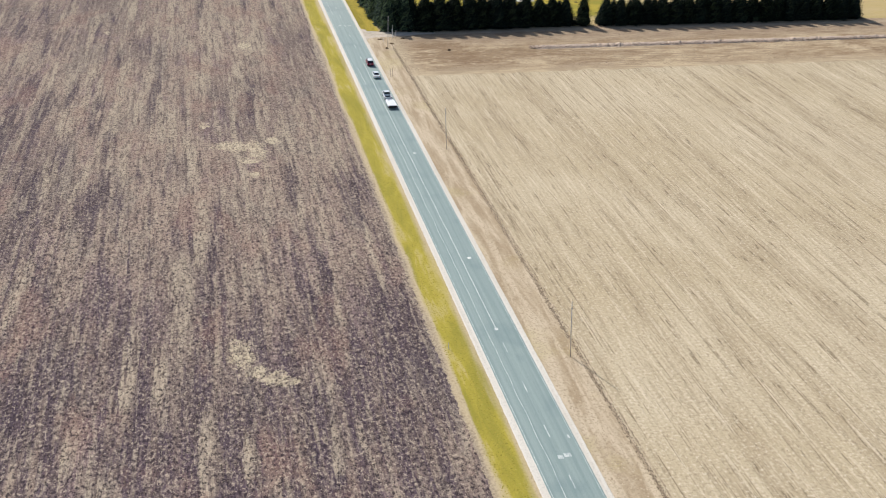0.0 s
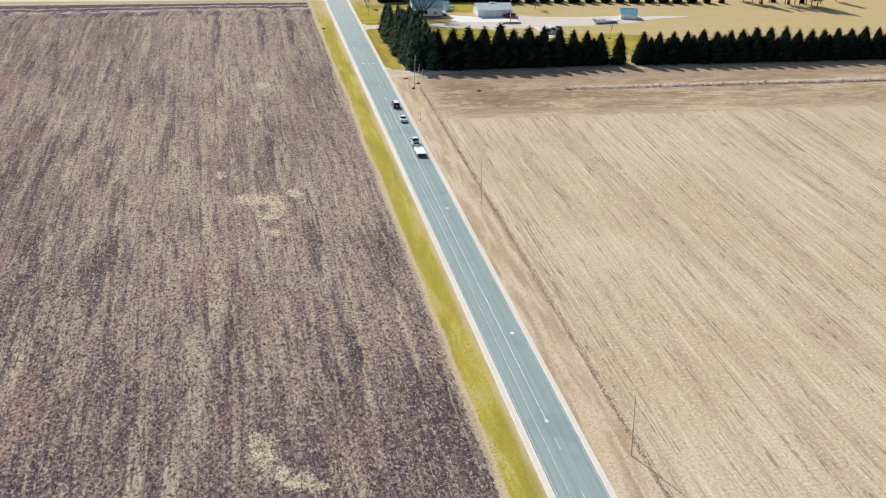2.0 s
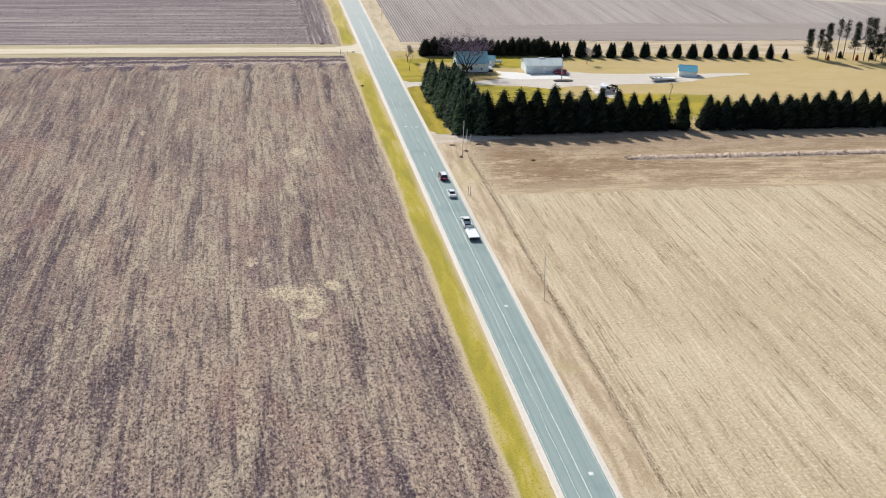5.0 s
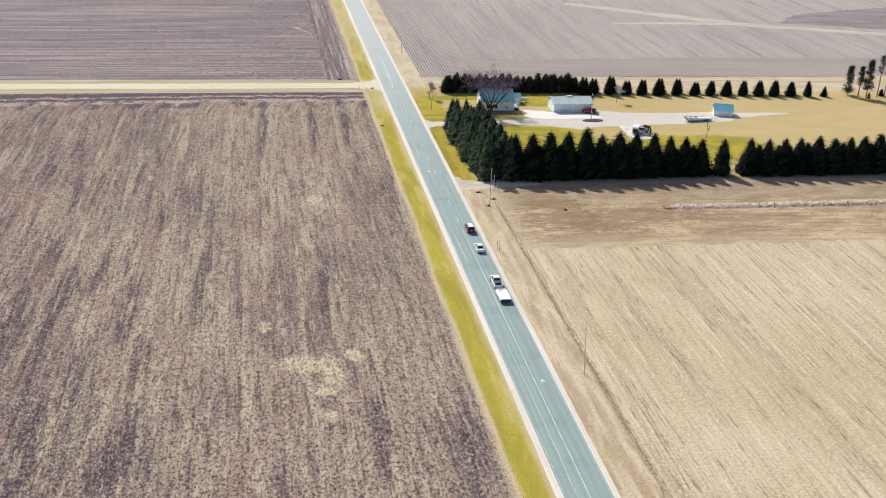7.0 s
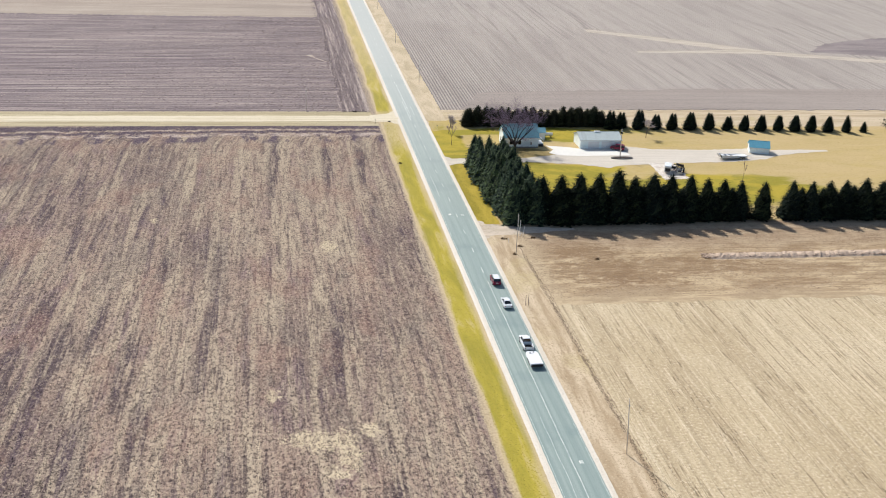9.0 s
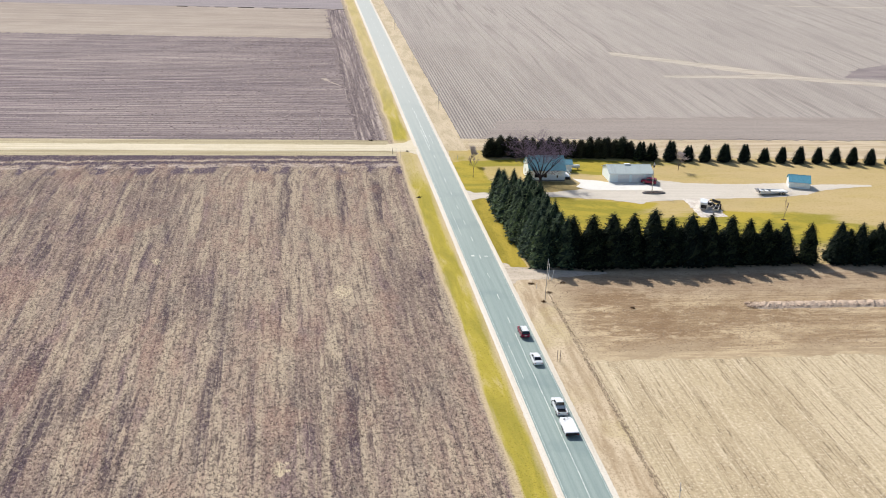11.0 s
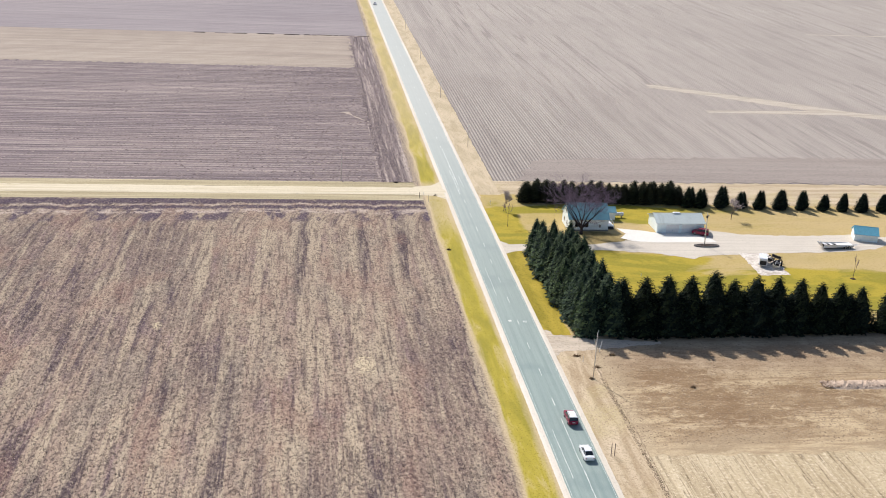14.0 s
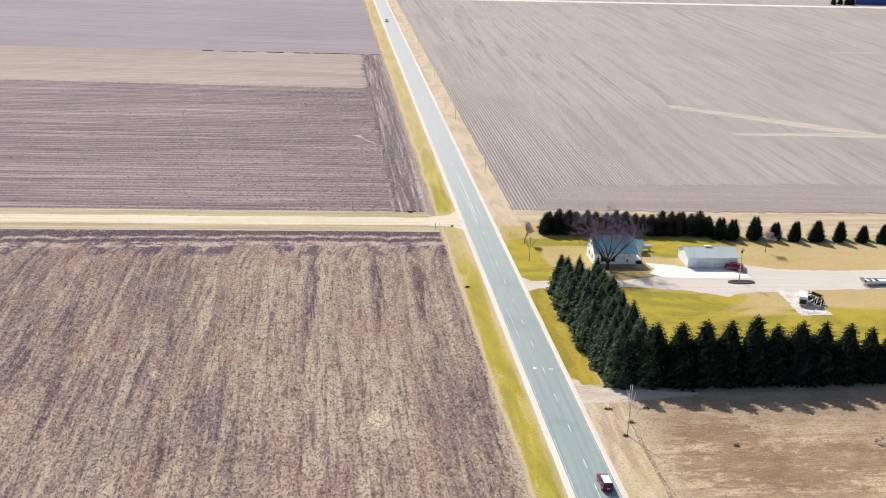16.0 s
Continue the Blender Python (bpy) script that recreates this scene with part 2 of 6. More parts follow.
def mat_stubble():
    """Pale cut straw stubble in rows along the road."""
    m = Mat("straw_stubble", 0.95, spec=0.15)
    row = m.noise(m.scaled(1.1, 0.045, 1, 1.5), 1.0, 3, 0.6, 0.3)
    wide = m.noise(m.scaled(0.16, 0.012, 1, 1.5), 1.0, 3, 0.55, 0.3)
    clod = m.noise(scale=1.8, detail=3, rough=0.65)
    area = m.noise(scale=0.02, detail=3)
    gap = m.noise(m.scaled(0.5, 0.16, 1, 1.5), 1.0, 4, 0.7)
    # thin broken dark lines where the drill ran
    drill = m.noise(m.scaled(0.34, 0.0028, 1, 1.2, shift=(5, 3, 0)), 1.0, 2, 0.5)
    tram = m.step(m.math("ABSOLUTE", m.math("SUBTRACT", drill, 0.5)), 0.003, 0.010, 1.0, 0.0)
    tram = m.math("MAXIMUM", tram, m.step(m.math("ABSOLUTE", m.math("SUBTRACT", drill, 0.585)), 0.003, 0.009, 0.85, 0.0))
    tram = m.math("MULTIPLY", tram, m.step(gap, 0.38, 0.58, 0.10, 0.75))
    scratch = m.noise(m.scaled(1.9, 0.16, 1, 1.5, shift=(9, 4, 0)), 1.0, 2, 0.5, 0.2)
    scratch = m.math("MULTIPLY", m.step(scratch, 0.29, 0.41, 0.78, 0.0), m.step(m.math("ADD", gap, m.math("MULTIPLY", m.math("SUBTRACT", wide, 0.5), -1.2)), 0.42, 0.58))
    col = m.mix(m.step(area, 0.35, 0.65), (0.482, 0.383, 0.240), (0.545, 0.444, 0.295))
    col = m.mix(m.step(wide, 0.38, 0.52, 0.50, 0.0), col, (0.390, 0.300, 0.185))
    col = m.mix(m.step(row, 0.34, 0.47, 0.45, 0.0), col, (0.340, 0.262, 0.165))
    col = m.mix(m.step(row, 0.54, 0.68, 0.0, 0.45), col, (0.73, 0.615, 0.44))
    col = m.mix(tram, col, (0.200, 0.146, 0.086))
    col = m.mix(scratch, col, (0.170, 0.126, 0.074))
    col = m.mix(m.step(clod, 0.34, 0.47, 0.55, 0.0), col, (0.270, 0.205, 0.130))
    col = m.mix(m.step(clod, 0.54, 0.68, 0.0, 0.55), col, (0.78, 0.675, 0.50))
    m.colour(col).relief(m.math("ADD", clod, row), 0.8, 0.16)
    return m.m


def mat_headland():
    """Turned warm-brown earth and flattened straw at the end of the stubble, blotched, with sweeping wheel marks."""
    m = Mat("headland_earth", 0.95, spec=0.15)
    x, y, _ = m.split()
    track = m.noise(m.scaled(0.030, 0.42, 1, 2.5), 1.0, 4, 0.65, 1.6)
    sweep = m.noise(m.scaled(0.05, 0.22, 1, -24), 1.0, 4, 0.65, 1.6)
    area = m.noise(m.scaled(0.05, 0.10), 1.0, 4, 0.6, 0.9)
    mid = m.noise(m.scaled(0.8, 1.4), 0.42, 5, 0.72, 0.8)
    clod = m.noise(scale=2.2, detail=4, rough=0.8)
    wob = m.math("MULTIPLY", m.math("SUBTRACT", mid, 0.5), 3.6)
    col = m.mix(m.step(area, 0.36, 0.60), (0.320, 0.222, 0.128), (0.530, 0.405, 0.250))
    col = m.mix(m.step(track, 0.40, 0.50, 0.55, 0.0), col, (0.235, 0.150, 0.084))
    col = m.mix(m.step(sweep, 0.36, 0.46, 0.5, 0.0), col, (0.270, 0.175, 0.098))
    col = m.mix(m.step(sweep, 0.56, 0.66, 0.0, 0.5), col, (0.60, 0.47, 0.31))
    dark = m.math("MAXIMUM", m.blob(31, 160, 16, 7, 8, wob), m.blob(48, 163, 20, 5, 3, wob))
    dark = m.math("MAXIMUM", dark, m.blob(27, 172, 9, 4, 0, wob))
    # browner soil towards the trees; some of their shade is in this tone
    col = m.mix(m.step(m.math("ADD", y, m.math("MULTIPLY", m.math("SUBTRACT", area, 0.5), 18.0)), 168, 180, 0.0, 0.5), col, (0.300, 0.215, 0.150))
    col = m.mix(m.math("MULTIPLY", dark, 0.62), col, (0.225, 0.140, 0.074))
    col = m.mix(m.step(mid, 0.38, 0.49, 0.32, 0.0), col, (0.205, 0.135, 0.076))
    col = m.mix(m.step(mid, 0.54, 0.66, 0.0, 0.32), col, (0.60, 0.475, 0.315))
    near = m.step(m.math("ADD", y, m.math("MULTIPLY", m.math("SUBTRACT", area, 0.5), 22.0)), 143.0, 150.0, 0.40, 0.0)
    edge = m.step(m.math("ADD", x, m.math("MULTIPLY", m.math("SUBTRACT", area, 0.5), 8.0)), 13.0, 19.0, 0.6, 0.0)
    col = m.mix(m.math("MAXIMUM", near, edge), col, (0.525, 0.418, 0.275))
    lane = m.step(m.math("ABSOLUTE", m.math("SUBTRACT", m.math("ADD", y, m.math("MULTIPLY", mid, 1.5)), 188.4)), 0.6, 1.8, 0.3, 0.0)
    col = m.mix(lane, col, (0.52, 0.42, 0.30))
    col = m.mix(m.step(clod, 0.36, 0.47, 0.32, 0.0), col, (0.150, 0.100, 0.062))
    col = m.mix(m.step(clod, 0.54, 0.68, 0.0, 0.3), col, (0.60, 0.49, 0.34))
    m.colour(col).relief(m.math("ADD", clod, mid), 0.9, 0.2)
    return m.m


def mat_rows(name, along_x, base, furrow, ridge, pitch, strength, area_tint, bands=0.55):
    """A drilled field: evenly spaced furrows along one axis, broken by tramlines and damp stains."""
    m = Mat(name, 0.95, spec=0.15)
    x, y, _ = m.split()
    across = y if along_x else x
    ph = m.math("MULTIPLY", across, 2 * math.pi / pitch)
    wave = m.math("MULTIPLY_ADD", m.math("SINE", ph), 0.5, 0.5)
    long = (0.010, 0.33) if along_x else (0.33, 0.010)
    band = m.noise(m.scaled(*long), 1.0, 4, 0.65, 0.3)
    area = m.noise(m.scaled(0.008, 0.012), 1.0, 4, 0.6, 0.6)
    clod = m.noise(scale=1.3, detail=5, rough=0.75)
    col = m.mix(m.step(area, 0.32, 0.68), base, area_tint)
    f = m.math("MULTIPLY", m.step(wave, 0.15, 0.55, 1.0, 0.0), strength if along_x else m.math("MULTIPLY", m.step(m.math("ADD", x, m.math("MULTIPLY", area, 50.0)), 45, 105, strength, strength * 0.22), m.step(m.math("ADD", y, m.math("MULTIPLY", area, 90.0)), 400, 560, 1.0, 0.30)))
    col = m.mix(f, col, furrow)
    col = m.mix(m.step(band, 0.40, 0.50, bands, 0.0), col, furrow)
    swath = m.noise(m.scaled(*((0.004, 0.05) if along_x else (0.13, 0.010)), turn=4 if along_x else 14), 1.0, 4, 0.6, 0.6)
    col = m.mix(m.step(swath, 0.36, 0.50, 0.26, 0.0), col, furrow)
    col = m.mix(m.step(swath, 0.54, 0.68, 0.0, 0.2), col, ridge)
    if not along_x:
        drill = m.noise(m.scaled(0.075, 0.0010, 1, 5), 1.0, 2, 0.5)
        tram = m.step(m.math("ABSOLUTE", m.math("SUBTRACT", m.math("ABSOLUTE", m.math("SUBTRACT", drill, 0.5)), 0.035)), 0.003, 0.010, 0.55, 0.0)
        col = m.mix(m.math("MULTIPLY", tram, m.step(area, 0.40, 0.55)), col, furrow)
    thin = m.noise(m.scaled(*((0.026, 0.85) if along_x else (1.3, 0.045))), 1.0, 4, 0.75, 0.2)
    col = m.mix(m.step(thin, 0.38, 0.50, bands, 0.0), col, furrow)
    col = m.mix(m.step(thin, 0.55, 0.68, 0.0, bands), col, ridge)
    col = m.mix(m.step(band, 0.54, 0.66, 0.0, bands), col, ridge)
    gap = m.noise(m.scaled(*((0.05, 0.5) if along_x else (0.5, 0.05))), 1.0, 4, 0.7)
    col = m.mix(m.math("MULTIPLY", m.step(wave, 0.72, 0.96, 0.0, bands), m.step(gap, 0.42, 0.60)), col, ridge)
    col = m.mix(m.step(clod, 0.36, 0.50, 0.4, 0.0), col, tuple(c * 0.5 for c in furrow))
    col = m.mix(m.step(clod, 0.54, 0.72, 0.0, 0.35), col, ridge)
    m.colour(col).relief(m.math("ADD", m.math("MULTIPLY", wave, strength), clod), 0.8, 0.14)
    return m.m


def mat_verge_west():
    """Spring grass strip, yellow-green in the middle of the ditch, dry straw at its rims."""
    m = Mat("verge_grass_green", 0.95, spec=0.15)
    x, y, _ = m.split()
    wob = m.math("MULTIPLY", m.math("SUBTRACT", m.noise(m.scaled(0.5, 0.05), 1.0, 4), 0.5), 3.4)
    u = m.math("ADD", x, wob)
    green = m.math("MULTIPLY", m.step(u, -11.0, -9.8), m.step(u, -6.8, -4.7, 1.0, 0.0))
    patch = m.noise(m.scaled(0.25, 0.045), 1.0, 4, 0.6, 0.5)
    tuft = m.noise(scale=2.2, detail=5, rough=0.7)
    dry = m.mix(tuft, (0.40, 0.295, 0.165), (0.66, 0.535, 0.345))
    live = m.mix(m.step(patch, 0.36, 0.64), (0.285, 0.248, 0.014), (0.435, 0.350, 0.028))
    live = m.mix(m.step(tuft, 0.55, 0.75, 0.0, 0.4), live, (0.56, 0.45, 0.15))
    thin = m.step(patch, 0.54, 0.68, 1.0, 0.55)
    far = m.step(y, 300, 420, 0.9, 0.42)
    far = m.math("MULTIPLY", far, m.math("MAXIMUM", m.step(y, 252, 274, 1.0, 0.40), m.step(y, 298, 308)))
    rim = m.step(u, -12.4, -10.6, 0.9, 0.0)
    dry = m.mix(rim, dry, m.mix(m.step(tuft, 0.36, 0.64), (0.13, 0.095, 0.085), (0.47, 0.375, 0.27)))
    col = m.mix(m.math("MULTIPLY", m.math("MULTIPLY", green, thin), far), dry, live)
    col = m.mix(m.step(tuft, 0.34, 0.46, 0.25, 0.0), col, (0.14, 0.115, 0.03))
    m.colour(col).relief(tuft, 0.9, 0.2)
    return m.m


def mat_dry_grass(name="dry_verge_grass", sx=0.45, sy=0.05, low=(0.405, 0.300, 0.185), high=(0.605, 0.485, 0.335)):
    """Flattened dry roadside grass, brown in the ditch and straw-pale beside it."""
    m = Mat(name, 0.95, spec=0.15)
    along = m.noise(m.scaled(sx, sy), 1.0, 4, 0.6, 0.4)
    tuft = m.noise(scale=1.9, detail=5, rough=0.72)
    area = m.noise(scale=0.05, detail=3)
    col = m.mix(m.step(along, 0.36, 0.62), low, high)
    col = m.mix(m.step(area, 0.52, 0.66, 0.0, 0.35), col, (0.44, 0.36, 0.14))
    col = m.mix(m.step(tuft, 0.36, 0.48, 0.5, 0.0), col, (0.21, 0.145, 0.085))
    col = m.mix(m.step(tuft, 0.56, 0.74, 0.0, 0.4), col, (0.72, 0.60, 0.43))
    m.colour(col).relief(tuft, 0.9, 0.2)
    return m.m


def mat_lawn():
    """Farmyard lawn waking in spring: olive green near the trees and the house, straw-coloured further out."""
    m = Mat("lawn_grass", 0.95, spec=0.15)
    x, y, _ = m.split()
    drift = m.noise(m.scaled(0.030, 0.075, 1, 6), 1.0, 5, 0.62, 0.9)
    lush = m.noise(m.scaled(0.06, 0.13, 1, -10), 1.0, 4, 0.6, 0.9)
    mow = m.noise(m.scaled(0.04, 0.20, 1, 9), 1.0, 4, 0.6, 0.9)
    tuft = m.noise(scale=1.4, detail=4, rough=0.65)
    live = m.mix(tuft, (0.310, 0.245, 0.022), (0.455, 0.345, 0.052))
    live = m.mix(m.step(lush, 0.42, 0.58, 0.0, 0.8), live, m.mix(tuft, (0.195, 0.180, 0.018), (0.285, 0.245, 0.034)))
    dry = m.mix(tuft, (0.425, 0.312, 0.142), (0.535, 0.405, 0.216))
    dry = m.mix(m.step(mow, 0.38, 0.60, 0.3, 0.0), dry, (0.43, 0.325, 0.13))
    wob = m.math("MULTIPLY", m.math("SUBTRACT", drift, 0.5), 2.4)
    # greener behind the tree block, behind the garage, under the windbreak and by the road
    damp = None
    for px, py, rx, ry in ((34, 226, 24, 22), (72, 216, 40, 14), (50, 274, 14, 7), (9, 262, 5, 26), (40, 279, 40, 5)):
        b = m.blob(px, py, rx, ry, 0, wob)
        damp = b if damp is None else m.math("MAXIMUM", damp, b)
    f = m.math("ADD", m.math("MULTIPLY", m.math("SUBTRACT", drift, 0.5), 1.1), m.math("MULTIPLY_ADD", damp, 0.85, -0.02))
    f = m.math("SUBTRACT", f, m.math("MULTIPLY", m.step(x, 70, 130), 0.10))
    col = m.mix(m.step(f, -0.28, 0.72), dry, live)
    col = m.mix(m.step(tuft, 0.34, 0.46, 0.20, 0.0), col, (0.17, 0.130, 0.03))
    m.colour(col).relief(tuft, 0.7, 0.12)
    return m.m


def mat_gravel(name, light, dark, wheel_axis):
    m = Mat(name, 0.95, spec=0.2)
    lane = m.noise(m.scaled(0.02, 0.9) if wheel_axis == "x" else m.scaled(0.9, 0.02), 1.0, 3, 0.5, 0.2)
    peb = m.noise(scale=4.0, detail=5, rough=0.75)
    area = m.noise(scale=0.12, detail=3)
    col = m.mix(m.step(lane, 0.30, 0.66, 0.25, 1.0), dark, light)
    col = m.mix(m.step(area, 0.50, 0.68, 0.0, 0.35), col, dark)
    col = m.mix(m.step(peb, 0.36, 0.50, 0.35, 0.0), col, tuple(c * 0.45 for c in dark))
    m.colour(col).relief(peb, 0.6, 0.05)
    return m.m


def mat_asphalt():
    """Worn blue-grey asphalt: paler wheel paths, dark joints, tar smears."""
    m = Mat("asphalt", 0.75, spec=0.35)
    x, y, _ = m.split()
    lane = m.math("ABSOLUTE", m.math("SUBTRACT", m.math("ABSOLUTE", x), 1.85))
    wheel = m.step(m.math("ABSOLUTE", m.math("SUBTRACT", lane, 0.85)), 0.1, 0.55, 1.0, 0.0)
    long = m.noise(m.scaled(1.6, 0.03), 1.0, 4, 0.6)
    area = m.noise(scale=0.07, detail=4)
    agg = m.noise(scale=9.0, detail=4, rough=0.75)
    col = m.mix(m.step(long, 0.35, 0.65), (0.222, 0.285, 0.262), (0.268, 0.330, 0.300))
    col = m.mix(m.math("MULTIPLY", wheel, 0.28), col, (0.325, 0.382, 0.350))
    col = m.mix(m.step(area, 0.52, 0.66, 0.0, 0.4), col, (0.165, 0.230, 0.222))
    col = m.mix(m.step(agg, 0.36, 0.48, 0.3, 0.0), col, (0.09, 0.115, 0.12))
    # distance haze put into the colour: asphalt pales to grey up the road
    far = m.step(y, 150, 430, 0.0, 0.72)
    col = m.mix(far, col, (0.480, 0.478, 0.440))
    m.colour(col).relief(agg, 0.3, 0.02)
    return m.m


def mat_line():
    m = Mat("road_paint", 0.7, spec=0.3)
    wear = m.noise(m.scaled(3.0, 0.6), 1.0, 5, 0.75)
    col = m.mix(m.step(wear, 0.38, 0.58), (0.32, 0.37, 0.36), (0.66, 0.68, 0.62))
    m.colour(col)
    return m.m


def mat_needles(name, low, high, tip):
    m = Mat(name, 0.9, spec=0.06)
    i = m.island()
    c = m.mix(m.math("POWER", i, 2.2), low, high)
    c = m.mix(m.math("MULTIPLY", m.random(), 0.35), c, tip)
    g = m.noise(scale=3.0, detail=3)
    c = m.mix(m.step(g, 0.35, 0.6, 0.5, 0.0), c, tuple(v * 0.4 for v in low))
    m.colour(c)
    return m.m


def mat_bark(name, light, dark):
    m = Mat(name, 0.9, spec=0.2)
    g = m.noise(m.scaled(6, 6, 1.2), 1.0, 4, 0.7)
    m.colour(m.mix(m.step(g, 0.35, 0.65), dark, light)).relief(g, 0.7, 0.03)
    return m.m


def mat_siding(name, col, pitch=0.2, vertical=False):
    """Lapped boards or ribbed metal sheet."""
    m = Mat(name, 0.55, spec=0.35)
    x, y, z = m.split()
    across = m.math("ADD", x, y) if vertical else z
    saw = m.math("FRACT", m.math("DIVIDE", across, pitch))
    dirt = m.noise(scale=0.9, detail=4)
    c = m.mix(m.step(dirt, 0.4, 0.75, 0.0, 0.25), col, tuple(v * 0.72 for v in col))
    c = m.mix(m.step(saw, 0.0, 0.12, 0.35, 0.0), c, tuple(v * 0.45 for v in col))
    m.colour(c).relief(saw, 0.6, 0.02)
    return m.m


def mat_roof(name, col, pitch=0.3, vertical=False):
    m = Mat(name, 0.6, spec=0.35)
    x, y, z = m.split()
    saw = m.math("FRACT", m.math("DIVIDE", x if vertical else z, pitch))
    g = m.noise(scale=2.5, detail=4, rough=0.7)
    streak = m.noise(m.scaled(0.9, 0.15, 0.15), 1.0, 3)
    c = m.mix(m.step(g, 0.35, 0.65), tuple(v * 0.9 for v in col), col)
    c = m.mix(m.step(streak, 0.5, 0.7, 0.0, 0.3), c, tuple(v * 0.6 for v in col))
    c = m.mix(m.step(saw, 0.0, 0.15, 0.4, 0.0), c, tuple(v * 0.45 for v in col))
    m.colour(c).relief(saw, 0.5, 0.02)
    return m.m


PALE_PATCHES = [
    (-43.2, 92.6, 3.4, 2.4, 0), (-40.0, 91.0, 2.6, 3.4, 0), (-37.0, 91.0, 2.4, 3.6, 0), (-36.0, 86.0, 2.0, 3.6, 0), (-38.5, 82.0, 1.8, 2.2, 0),
    (-32.1, 94.5, 1.7, 2.2, 0), (-48.5, 107.6, 1.3, 2.0, 0), (-37.4, 73.2, 1.5, 1.5, 0),
    (-44.4, -4.6, 1.9, 4.6, 0), (-42.0, -10.6, 2.0, 2.0, 0), (-39.6, -12.8, 2.4, 2.0, 0), (-37.6, -14.2, 1.8, 1.6, 0),
    (-77.2, 198.5, 0.9, 1.6, 0), (-34.4, 179.0, 1.8, 3.4, 0),
]
